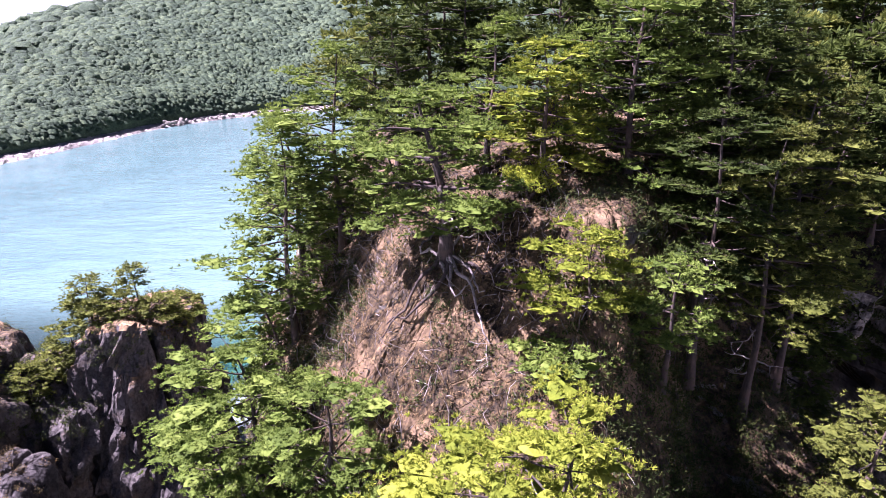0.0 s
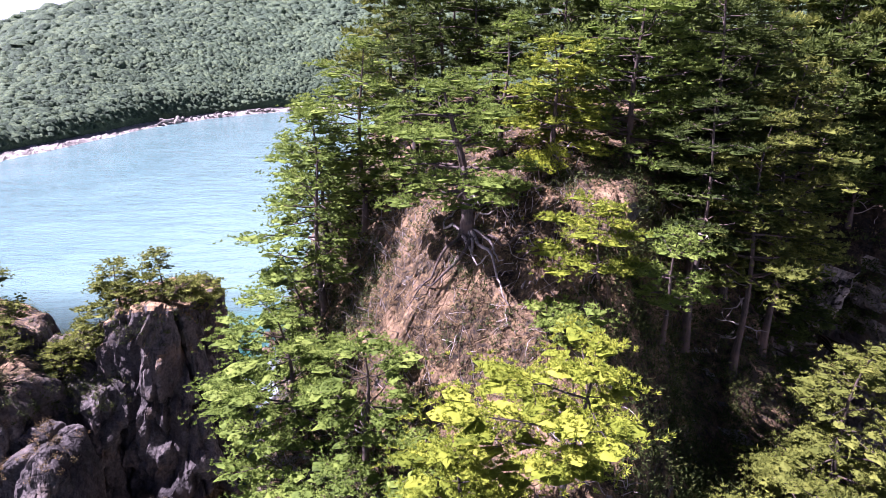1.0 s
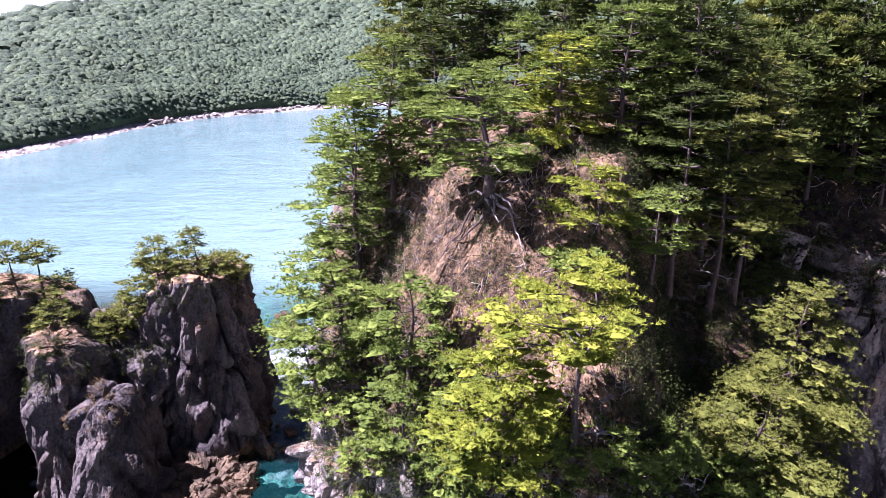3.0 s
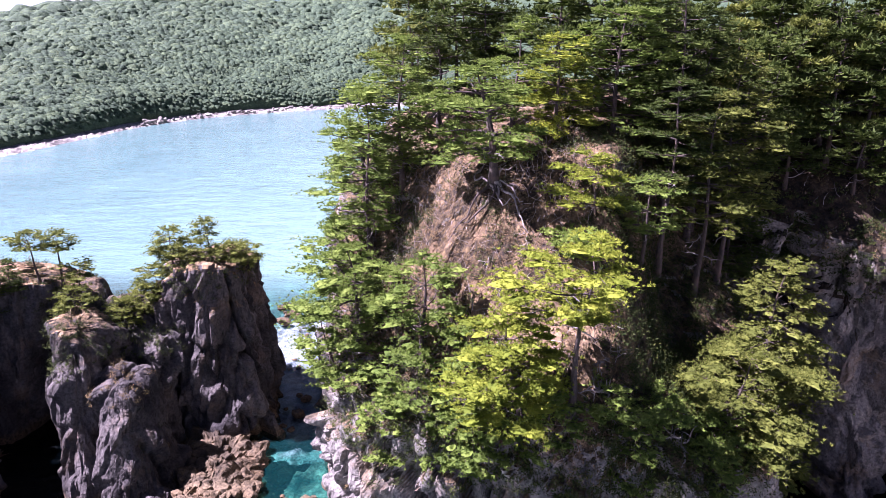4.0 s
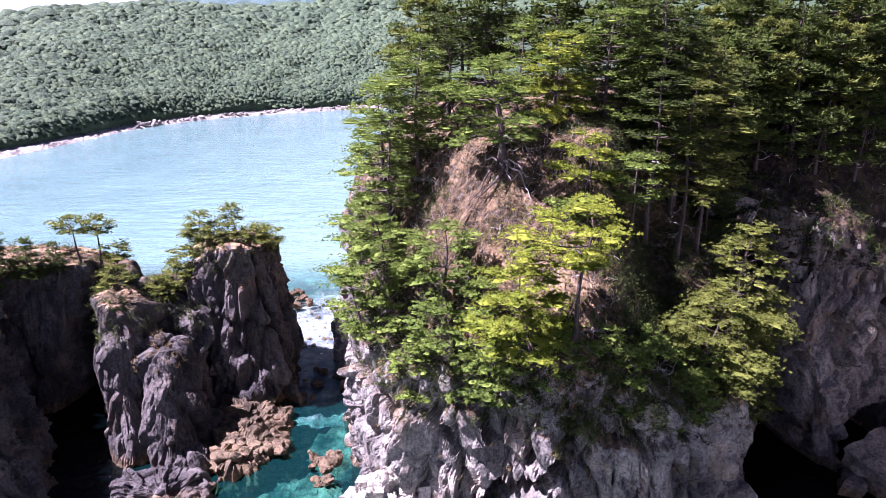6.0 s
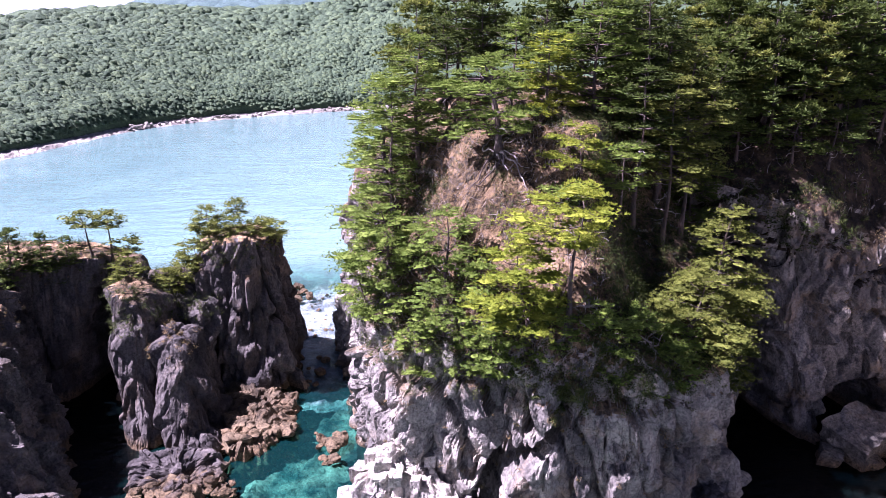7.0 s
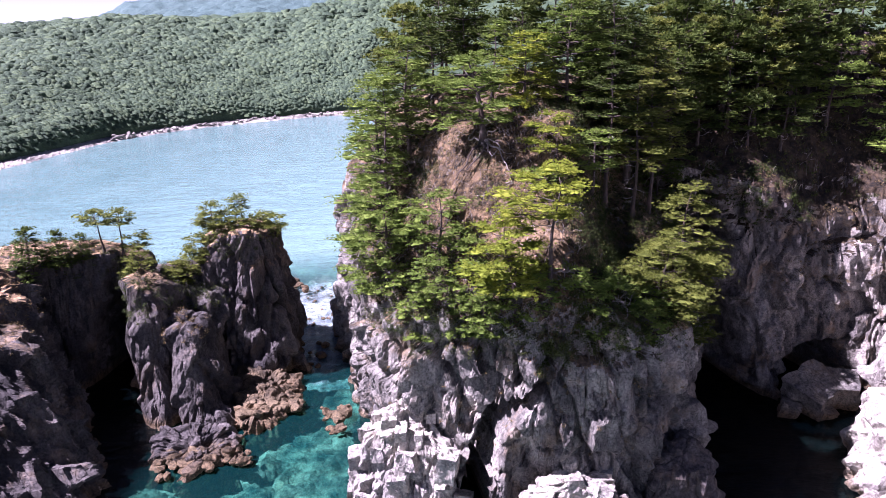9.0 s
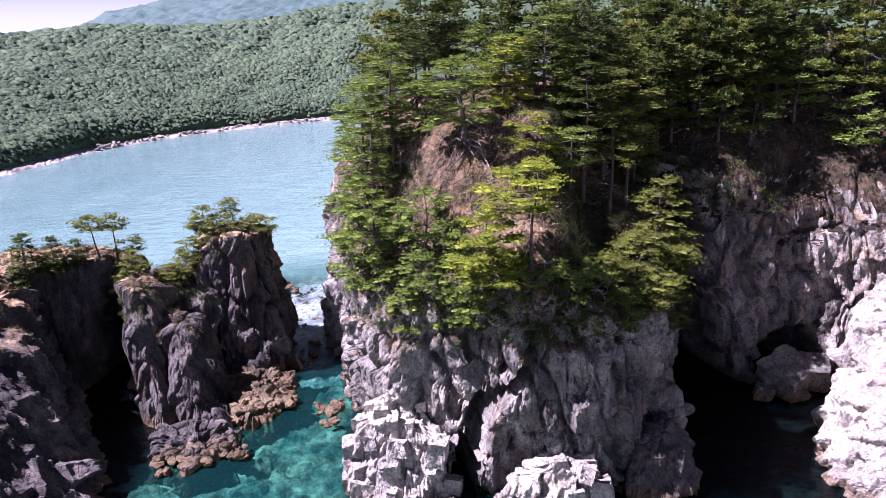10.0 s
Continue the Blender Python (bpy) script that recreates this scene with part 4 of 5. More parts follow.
    for k in range(dead):
        at = np.array([np.interp(clear * rng.uniform(0.4, 1.15), u, trunk[:, i]) for i in range(3)])
        az = rng.uniform(0, 6.28)
        path = bent(at, (math.cos(az), math.sin(az), -0.05), reach * rng.uniform(0.25, 0.5), rng, 8, 0.3)
        fork = bent(path[5], path[6] - path[4] + rng.normal(0, 0.3, 3), reach * 0.2, rng, 4, 0.3)
        part("dead_limb", mesh_of("dead_limb", *joined([tube(path, np.linspace(girth * 0.24, 0.012, 9), 5), tube(fork, np.linspace(0.03, 0.008, 5), 4)]), DEADWOOD, True), holder, "bare grey dead limb")
    part("crown", mesh_of("crown", *cushions(pads, rng, *fine), mat or NEEDLES), holder)
    return holder


def way_of(path, i):
    """A branch's direction in plan at one of its points."""
    w = path[i + 1][:2] - path[i][:2]
    return w / max(1e-6, np.linalg.norm(w))


def grown(x, y, top, lean=(0, 0), reach=3.5, clear=0.3, seed=1, mat=None, **more):
    """A pine rooted on the slope whose crown reaches the height top."""
    z = ground_z(x, y) - 0.3
    return pine((x, y, z), (top - z) / 0.99, lean, reach, clear, seed, mat, **more)


def stand(x, y, sink=0.15):
    return (x, y, ground_z(x, y) - sink)


# front of the headland
NEAR = dict(fine=(0.16, 12, 0.023), pad=1.2)
grown(3.5, 14.3, 29.7, (0.1, -0.8), 3.4, 0.64, 3, NEEDLES_BRIGHT, skew=(-0.7, 0), label="sunlit yellow-green pine with bare pale lower limbs", dead=9, gap=0.9, per_tier=6, **NEAR)
grown(0.9, 14.8, 25.9, (-1.3, -1.2), 3.4, 0.3, 8, NEEDLES_BRIGHT, skew=(-0.2, -0.3), label="low yellow-green pine leaning out over the cliff", gap=0.85, per_tier=6, **NEAR)
grown(-8.5, 25.4, 26.2, (-0.5, -0.2), 4.1, 0.36, 5, NEEDLES, skew=(-0.45, 0), label="green pine with a forked trunk at the cliff's corner", per_tier=6, **NEAR)
grown(-4.3, 21.0, 26.7, (0.1, -0.4), 3.0, 0.36, 11, NEEDLES, label="slender green pine beside the forked one", **NEAR)
grown(-8.4, 22.6, 20.6, (-0.9, -0.4), 3.1, 0.1, 12, NEEDLES, label="low green pine hanging over the cliff's corner", gap=0.8)
grown(-4.6, 18.6, 21.6, (-0.2, -0.4), 3.2, 0.1, 13, NEEDLES, label="broad low pine at the cliff's edge", gap=0.8)
grown(-10.2, 26.6, 20.6, (-1.2, 0), 2.6, 0.2, 15, NEEDLES, label="low green pine leaning over the channel", gap=0.8)
grown(16.4, 19.6, 26.6, (0.9, 0.1), 3.4, 0.16, 14, NEEDLES_OLIVE, label="tall olive-green pine at the edge of the inlet", dome=False, per_tier=6, **NEAR)
grown(13.2, 16.8, 22.5, (0.6, -0.8), 3.9, 0.05, 17, NEEDLES_OLIVE, label="low spreading pine beside dead roots", gap=0.9, per_tier=6, **NEAR)
grown(16.4, 17.2, 18.6, (0.6, -0.8), 2.7, 0.0, 18, NEEDLES_OLIVE, label="low pine hanging over the inlet", gap=0.7)
grown(6.2, 22.6, 32.2, (-0.2, -0.2), 2.9, 0.2, 21, NEEDLES_BRIGHT, skew=(-0.2, 0), label="rounded bright pine on the middle slope", gap=0.8, per_tier=6, **NEAR)
grown(9.6, 23.2, 31.0, (0.3, -0.3), 2.1, 0.45, 20, NEEDLES, label="small flat-topped pine on the middle slope", gap=0.7)
grown(4.4, 20.8, 27.9, (-0.2, -0.3), 1.8, 0.2, 22, NEEDLES, label="small young pine on the slope", gap=0.6)
grown(5.4, 14.2, 21.4, (0.3, -0.5), 2.6, 0.15, 23, NEEDLES, label="small shaded pine on the rim", gap=0.8)
grown(8.2, 14.8, 20.6, (0.2, -0.6), 2.5, 0.1, 26, NEEDLES, label="low shaded pine beside the dead roots", gap=0.7)
lowsea = grown(-9.4, 33.5, 26.0, (-1.0, -0.3), 3.0, 0.1, 71, NEEDLES, skew=(-0.3, 0), label="bushy green pine on the seaward slope")
for x, y, a, k in ((-8.8, 41.5, 300, 1.2), (-2.2, 34.0, 10, 1.0)):
    copy_thing(lowsea, pose(*stand(x, y), 0, 0, a) @ Matrix.Scale(k, 4))
rim = pine((-1.5, 15.4, ground_z(-1.5, 15.4) - 0.2), 2.3, (-0.3, -0.5), 1.9, 0.0, 24, NEEDLES, label="low spreading pine along the cliff's rim", gap=0.6, dead=1)
for x, y, a in ((2.2, 14.3, 60), (6.6, 13.3, 150), (0.4, 15.0, 310), (10.8, 13.9, 45), (14.6, 16.8, 120), (-2.8, 16.6, 20), (11.8, 14.8, 300), (-6.6, 18.6, 200), (-1.6, 18.6, 330)):
    copy_thing(rim, pose(*stand(x, y, 0.2), 0, 0, a))
# the ridge
grown(0.5, 26.3, 37.2, (-1.0, 0.6), 4.7, 0.3, 25, NEEDLES, skew=(-0.35, 0), label="old spreading pine with exposed roots", girth=0.32, per_tier=6)
grown(-8.0, 32.2, 35.2, (-0.4, 0), 3.4, 0.2, 29, NEEDLES, skew=(-0.5, 0), label="tiered pine on the seaward edge leaning over the water")
grown(-5.6, 35.0, 39.3, (-0.2, 0), 3.9, 0.22, 28, NEEDLES, skew=(-0.3, 0), label="dense pine on the seaward edge", per_tier=6)
grown(-8.6, 38.0, 35.0, (-0.8, -0.4), 3.4, 0.2, 30, NEEDLES, skew=(-0.4, 0), label="seaward pine behind the dense one")
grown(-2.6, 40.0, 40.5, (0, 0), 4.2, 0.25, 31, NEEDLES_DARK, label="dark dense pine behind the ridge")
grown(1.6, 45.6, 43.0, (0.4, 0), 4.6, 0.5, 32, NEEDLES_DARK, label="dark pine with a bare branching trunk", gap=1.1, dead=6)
grown(9.6, 31.2, 43.0, (-0.3, 0), 4.4, 0.16, 35, NEEDLES, label="tall dark pine on the crest", per_tier=6)
# sunlight put into this crown's colour by the brighter needles
grown(5.2, 30.4, 39.4, (-0.2, 0), 3.2, 0.15, 36, NEEDLES_BRIGHT, label="light green pine on the sunny crest")
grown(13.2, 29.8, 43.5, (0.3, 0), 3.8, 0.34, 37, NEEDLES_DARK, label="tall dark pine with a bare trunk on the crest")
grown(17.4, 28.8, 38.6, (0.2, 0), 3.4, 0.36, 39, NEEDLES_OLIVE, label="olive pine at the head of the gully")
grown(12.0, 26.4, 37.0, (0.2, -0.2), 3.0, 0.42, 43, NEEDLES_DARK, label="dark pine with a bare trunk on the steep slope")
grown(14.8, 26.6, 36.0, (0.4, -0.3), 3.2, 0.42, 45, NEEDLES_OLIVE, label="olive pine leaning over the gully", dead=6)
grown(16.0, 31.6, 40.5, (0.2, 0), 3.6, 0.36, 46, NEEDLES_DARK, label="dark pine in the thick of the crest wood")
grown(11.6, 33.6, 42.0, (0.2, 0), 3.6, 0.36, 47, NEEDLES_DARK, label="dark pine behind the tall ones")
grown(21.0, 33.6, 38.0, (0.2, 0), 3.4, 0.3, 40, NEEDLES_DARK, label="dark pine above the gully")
grown(2.6, 33.2, 40.0, (0.2, 0), 3.6, 0.3, 42, NEEDLES, label="green pine behind the sunny crest")
# behind: alike trees, copied
BACK = dict(fine=(0.48, 7, 0.1), gap=1.3)
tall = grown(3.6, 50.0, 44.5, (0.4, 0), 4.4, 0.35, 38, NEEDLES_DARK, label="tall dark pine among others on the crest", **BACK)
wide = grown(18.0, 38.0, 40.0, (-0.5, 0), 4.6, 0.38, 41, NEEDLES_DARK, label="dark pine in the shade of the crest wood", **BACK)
slim = grown(23.5, 43.0, 41.0, (0.3, 0), 3.8, 0.3, 44, NEEDLES_OLIVE, label="green pine at the wood's edge", **BACK)
rng = np.random.default_rng(5)
PLACES = [(-0.8, 46.6, 0), (7.0, 40, 0), (14.5, 42, 0), (20, 55, 0), (10, 52, 1), (27, 39.5, 2), (31, 41, 1), (25.5, 50, 0), (32, 50, 0),
          (36.5, 42.5, 2), (43, 48, 0), (39, 55, 1), (51, 46, 1), (30, 58, 0), (47, 55, 0), (-5, 47, 2), (-4, 55, 0), (4, 57, 0), (56, 45, 2), (13.5, 60, 2),
          (17.5, 48, 1), (24, 60, 0), (36, 62, 0), (54, 54, 0), (60, 50, 1), (0.5, 52, 1), (29, 45, 1), (10, 37, 1), (33.5, 38.5, 2), (30, 38, 0), (35.5, 39.5, 1), (24, 40.5, 0), (39, 41, 1), (43, 43.5, 1), (27.5, 47.5, 0), (20.5, 46, 1), (52, 40, 2), (40.5, 43, 0), (27, 43, 0), (38.5, 47, 0), (34, 45.5, 1), (56, 39, 0), (23.5, 37.5, 1), (25, 46, 2), (14.5, 34.5, 1), (17, 33.5, 2)]
for x, y, k in PLACES:
    s = rng.uniform(0.9, 1.15)
    copy_thing((tall, wide, slim)[k], pose(*stand(x, y), 0, 0, rng.uniform(0, 360)) @ Matrix.Scale(s, 4))
grown(43.4, 40.0, 38.4, (0.3, -0.4), 4.6, 0.22, 48, NEEDLES, label="bright green pine at the mainland wood's edge", fine=(0.27, 11, 0.048))
grown(49.0, 36.0, 31.5, (-0.6, -0.6), 4.0, 0.1, 49, NEEDLES, label="low green pine hanging over the mainland cliff", fine=(0.27, 11, 0.048))
grown(26.2, 37.0, 34.0, (0, -0.3), 3.2, 0.3, 52, NEEDLES_DARK, label="dark pine at the head of the inlet", fine=(0.27, 11, 0.048))
grown(31.2, 35.6, 33.0, (0, -0.4), 3.0, 0.3, 53, NEEDLES_DARK, label="dark pine on the brink of the mainland cliff", fine=(0.27, 11, 0.048))
grown(35.4, 36.0, 32.0, (0.2, -0.4), 2.8, 0.35, 55, NEEDLES_DARK, label="small dark pine on the brink of the mainland cliff", fine=(0.27, 11, 0.048))
grown(37.6, 37.6, 33.5, (0, 0), 2.6, 0.35, 50, NEEDLES_DARK, label="dark pine on the mainland cliff's edge", fine=(0.27, 11, 0.048))
# sea stack and left wall
SMALL = dict(fine=(0.19, 10, 0.033), dead=1, gap=0.55)
pine((-25.6, 50.0, 17.2), 4.0, (-0.2, 0), 1.6, 0.66, 51, NEEDLES_OLIVE, label="small umbrella-shaped pine on the sea stack", group="pines on the sea stack", **SMALL)
pine((-28.8, 48.4, 16.4), 4.4, (-0.3, 0), 2.2, 0.3, 54, NEEDLES_OLIVE, label="small tiered pine on the sea stack", group="pines on the sea stack", **SMALL)
low = pine((-23.4, 48.6, 16.8), 2.3, (0.3, 0), 2.0, 0.05, 57, NEEDLES_OLIVE, label="low bushy pine on the sea stack's edge", group="pines on the sea stack", **SMALL)
for x, y, z, a in ((-25.6, 47.6, 17.2, 130), (-31.5, 46.5, 13.0, 60), (-30.2, 47.4, 14.8, 200), (-22.6, 50.5, 16.2, 20), (-36.4, 43.0, 14.0, 90), (-27.6, 47.2, 16.9, 170), (-32.6, 44.6, 12.2, 110)):
    copy_thing(low, pose(x, y, z, 0, 0, a))
pine((-41.0, 46.4, 15.8), 5.2, (-0.9, 0), 2.2, 0.72, 61, NEEDLES_OLIVE, label="thin umbrella-shaped pine on the rock wall", group="pines on the rock wall", **SMALL)
pine((-39.2, 47.0, 15.4), 5.4, (0.2, 0), 1.9, 0.72, 64, NEEDLES_OLIVE, label="thin twin pine beside the umbrella pine", group="pines on the rock wall", **SMALL)
pine((-37.2, 46.0, 14.6), 3.2, (0.4, 0), 1.9, 0.6, 65, NEEDLES_OLIVE, label="small flat-topped pine at the wall's end", group="pines on the rock wall", **SMALL)
bushy = pine((-45.0, 43.8, 15.4), 4.0, (0, 0), 1.5, 0.05, 66, NEEDLES_DARK, label="small upright bushy pine on the rock wall", group="pines on the rock wall", dome=False, **SMALL)
copy_thing(bushy, pose(-47.8, 43.0, 15.2, 0, 0, 140) @ Matrix.Scale(1.2, 4))
copy_thing(bushy, pose(-43.0, 45.0, 15.6, 0, 0, 40) @ Matrix.Scale(0.75, 4))

# ---- undergrowth, roots and stones ----


def slope_points(grid, count, low, high, seed, keep=None):
    """Random places on a rock grid between two heights, with the surface's direction there."""
    rng = np.random.default_rng(seed)
    p, nrm = grid[:-1].reshape(-1, 3), grid_normals(grid)[:-1].reshape(-1, 3)
    du = np.linalg.norm(np.roll(grid, -1, 1) - grid, axis=2)[:-1]
    dv = np.linalg.norm(grid[1:] - grid[:-1], axis=2)
    area = (du * dv).ravel()
    ok = (p[:, 2] > low) & (p[:, 2] < high)
    if keep is not None:
        ok &= keep(p)
    w = area * ok
    i = rng.choice(len(p), count, p=w / w.sum())
    return p[i] + rng.normal(0, 0.08, (count, 3)), nrm[i]


def leaf_clumps(places, ways, rng, leaves, size, leaf, droop=0.0):
    """Bushes of small pointed leaves: verts and triangles."""
    n = len(places)
    scale = rng.uniform(0.5, 1.3, (n, 1)) * size
    c = np.repeat(places, leaves, 0)
    up = np.repeat(ways * 0.4 + np.array((0, 0, 0.8 - droop)), leaves, 0)
    d = rng.normal(size=(n * leaves, 3))
    d /= np.linalg.norm(d, axis=1, keepdims=True)
    r = np.repeat(scale, leaves, 0) * rng.random((n * leaves, 1)) ** 0.5
    at = c + d * r * np.array((1, 1, 0.7)) + up * r * 0.7
    a = rng.normal(size=at.shape)
    a /= np.linalg.norm(a, axis=1, keepdims=True)
    b = np.cross(a, d + up)
    b /= np.maximum(np.linalg.norm(b, axis=1, keepdims=True), 1e-6)
    s = leaf * rng.uniform(0.6, 1.4, (len(at), 1))
    v = np.stack([at - a * s, at + b * s * 0.55, at + a * s], 1).reshape(-1, 3)
    return v, np.arange(len(v)).reshape(-1, 3)


def undergrowth(label, grid, count, low, high, seed, mat, leaves, size, leaf, keep=None):
    rng = np.random.default_rng(seed + 1)
    p, nrm = slope_points(grid, count, low, high, seed, keep)
    ob = part("undergrowth", mesh_of("undergrowth", *leaf_clumps(p, nrm, rng, leaves, size, leaf), mat))
    return tagged(ob, label, "undergrowth", kind="stuff")


def twigs(label, grid, count, low, high, seed, keep=None, mat=None):
    """Bare grey stems standing and lying on the slope."""
    rng = np.random.default_rng(seed)
    p, nrm = slope_points(grid, count, low, high, seed, keep)
    out = []
    for a, m in zip(p, nrm):
        out.append(tube(bent(a, m * 0.5 + np.array((0, 0, 0.6)) + rng.normal(0, 0.7, 3), rng.uniform(0.4, 1.5), rng, 4, 0.28), np.linspace(rng.uniform(0.012, 0.03), 0.004, 5), 3))
    ob = part("brushwood", mesh_of("brushwood", *joined(out), mat or DEADWOOD))
    return tagged(ob, label, "brushwood", kind="stuff")


SUNNY = lambda p: (p[:, 0] < 7) & (p[:, 1] < 40)
SHADY = lambda p: (p[:, 0] > 5) & (p[:, 1] < 45)
undergrowth("dry brown leaves and grass on the sunny slope", head_grid, 5200, 17, 34, 301, LEAVES_DRY, 12, 0.24, 0.06, SUNNY)
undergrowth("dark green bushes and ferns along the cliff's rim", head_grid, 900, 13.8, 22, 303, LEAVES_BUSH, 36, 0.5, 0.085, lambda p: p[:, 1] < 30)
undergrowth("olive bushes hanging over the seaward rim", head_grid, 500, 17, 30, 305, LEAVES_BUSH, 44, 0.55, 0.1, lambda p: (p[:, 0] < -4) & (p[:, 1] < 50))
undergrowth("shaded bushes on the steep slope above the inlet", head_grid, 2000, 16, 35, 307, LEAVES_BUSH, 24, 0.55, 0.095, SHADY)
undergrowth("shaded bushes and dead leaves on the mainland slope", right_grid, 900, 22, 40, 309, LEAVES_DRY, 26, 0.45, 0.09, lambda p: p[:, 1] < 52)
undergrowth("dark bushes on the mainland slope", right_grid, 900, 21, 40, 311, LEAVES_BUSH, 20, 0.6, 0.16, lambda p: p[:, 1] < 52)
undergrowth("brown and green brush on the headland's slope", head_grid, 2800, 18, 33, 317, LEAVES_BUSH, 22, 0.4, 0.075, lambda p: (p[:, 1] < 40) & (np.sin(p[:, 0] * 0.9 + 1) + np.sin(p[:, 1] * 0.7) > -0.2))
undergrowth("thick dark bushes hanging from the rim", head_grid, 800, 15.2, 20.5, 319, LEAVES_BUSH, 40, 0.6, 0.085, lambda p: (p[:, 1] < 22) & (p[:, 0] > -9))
undergrowth("olive scrub on the sea stack's top", GRIDS["dark brown-grey sea stack with pines on top"], 260, 14.5, 19, 321, LEAVES_BUSH, 50, 0.4, 0.075)
undergrowth("olive scrub on the rock saddle", GRIDS["low rock saddle between the pillars and the stack"], 420, 9, 14, 323, LEAVES_BUSH, 50, 0.45, 0.08)
undergrowth("tuft of scrub on the tall pillar", GRIDS["tall dark rock pillar with shrubs on its shoulder"], 160, 10.5, 16, 325, LEAVES_BUSH, 50, 0.45, 0.08)
undergrowth("dry grass on the leaning pillar", GRIDS["leaning grey rock pillar standing in front of the stack"], 60, 8.5, 12, 327, LEAVES_DRY, 40, 0.35, 0.07)
undergrowth("dry grass on the foreground cliff's top", GRIDS["grey foreground cliff of slanting slabs"], 500, 12.5, 20, 329, LEAVES_DRY, 30, 0.3, 0.07, lambda p: p[:, 0] > -52)
undergrowth("scrub along the rock wall's edge", GRIDS["dark shaded rock wall with pines on its edge"], 320, 13, 18, 331, LEAVES_BUSH, 50, 0.45, 0.08)
undergrowth("small tufts of grass on ledges of the cliff", head_grid, 110, 5, 14, 333, LEAVES_DRY, 40, 0.3, 0.07, lambda p: p[:, 1] < 24)
undergrowth("dry grass on ledges of the mainland cliff", right_grid, 260, 12, 22, 335, LEAVES_DRY, 36, 0.35, 0.08, lambda p: (p[:, 1] < 36) & (p[:, 0] > 34))
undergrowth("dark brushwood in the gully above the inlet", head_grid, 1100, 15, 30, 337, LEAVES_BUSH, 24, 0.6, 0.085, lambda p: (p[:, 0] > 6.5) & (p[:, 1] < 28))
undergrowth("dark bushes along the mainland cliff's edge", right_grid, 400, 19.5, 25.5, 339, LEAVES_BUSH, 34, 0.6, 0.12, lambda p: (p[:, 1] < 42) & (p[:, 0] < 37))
twigs("bare grey stems among the dry leaves", head_grid, 2000, 17, 33, 313, lambda p: (p[:, 1] < 36) & (p[:, 0] < 6.5))
twigs("bare stems on the mainland slope", right_grid, 350, 23, 34, 315, lambda p: p[:, 1] < 45)


def exposed_roots():
    """Gnarled pale roots of the old pine, creeping down the slope."""
    rng = np.random.default_rng(77)
    tree = [o for o in bpy.data.objects if o.get("label") == "old spreading pine with exposed roots"][0]
    base = np.array(tree.location)
    for k, az in enumerate((-170, -150, -128, -112, -96, -80, -62, -40, 170)):
        ln = rng.uniform(1.8, 4.2)
        a, x, y, pts, rad = radians(az), base[0], base[1], [], []
        for s in range(12):
            pts.append((x - base[0], y - base[1], ground_z(x, y, 0.7) + 0.16 + 0.14 * math.sin(s * 1.7 + k) - base[2]))
            rad.append(0.1 * (1 - s / 13) + 0.012)
            a += rng.normal(0, 0.45)
            x, y = x + math.cos(a) * ln / 11, y + math.sin(a) * ln / 11
        pts[0] = (0.1 * math.cos(a), 0.1 * math.sin(a), 0.55)
        part("root", mesh_of("root", *tube(pts, rad, 6), DEADWOOD if k % 3 else BARK, True), tree, "gnarled bare root")


exposed_roots()


def dead_tree(base, seed, size, label):
    rng = np.random.default_rng(seed)
    holder = tagged(new("dead_shrub"), label, "dead shrub")
    holder.location = base
    for k in range(9):
        az = rng.uniform(0, 6.28)
        path = bent((0, 0, -0.2), (math.cos(az), math.sin(az), rng.uniform(0.1, 1.0)), size * rng.uniform(0.6, 1.2), rng, 9, 0.33)
        fork = bent(path[5], path[6] - path[4] + rng.normal(0, 0.25, 3), size * 0.45, rng, 5, 0.3)
        part("stem", mesh_of("stem", *joined([tube(path, np.linspace(0.075, 0.012, 10), 5), tube(fork, np.linspace(0.03, 0.008, 6), 4)]), DEADWOOD, True), holder)


dead_tree(stand(9.4, 14.2, 0), 5, 1.9, "bleached dead shrub with crooked stems on the rim")
dead_tree(stand(4.9, 14.6, 0), 9, 1.2, "bleached dead roots below the sunlit pine")


def leafy_shrub(base, size, seed, label, mat):
    rng = np.random.default_rng(seed)
    holder = tagged(new("shrub"), label, "shrub")
    holder.location = base
    ends = []
    for k in range(7):
        az = k * 0.9 + rng.uniform(0, 0.5)
        path = bent((0, 0, -0.1), (math.cos(az) * 0.6, math.sin(az) * 0.6, 1.0), size * rng.uniform(0.8, 1.3), rng, 6, 0.15)
        part("stem", mesh_of("stem", *tube(path, np.linspace(0.05, 0.01, 7), 5), BARK, True), holder)
        ends += [path[3], path[4], path[5], path[6]]
    ends = np.array(ends) + rng.normal(0, 0.12 * size, (28, 3))
    part("foliage", mesh_of("foliage", *leaf_clumps(ends, np.tile((0.0, 0, 1), (28, 1)), rng, 110, 0.34 * size, 0.07), mat), holder)


leafy_shrub(stand(4.4, 29.0), 1.6, 5, "small yellow-leaved shrub under the sunny pine", LEAVES_YELLOW)
leafy_shrub(stand(6.6, 33.0), 3.0, 3, "yellow-green broadleaved shrub among the pines", LEAVES_YELLOW)
leafy_shrub(stand(29.0, 47.0), 6.4, 4, "bright yellow-green young tree under the pines", LEAVES_YELLOW)
leafy_shrub(stand(22.6, 44.6), 6.8, 6, "yellow-green broadleaved tree behind the trunks", LEAVES_YELLOW)


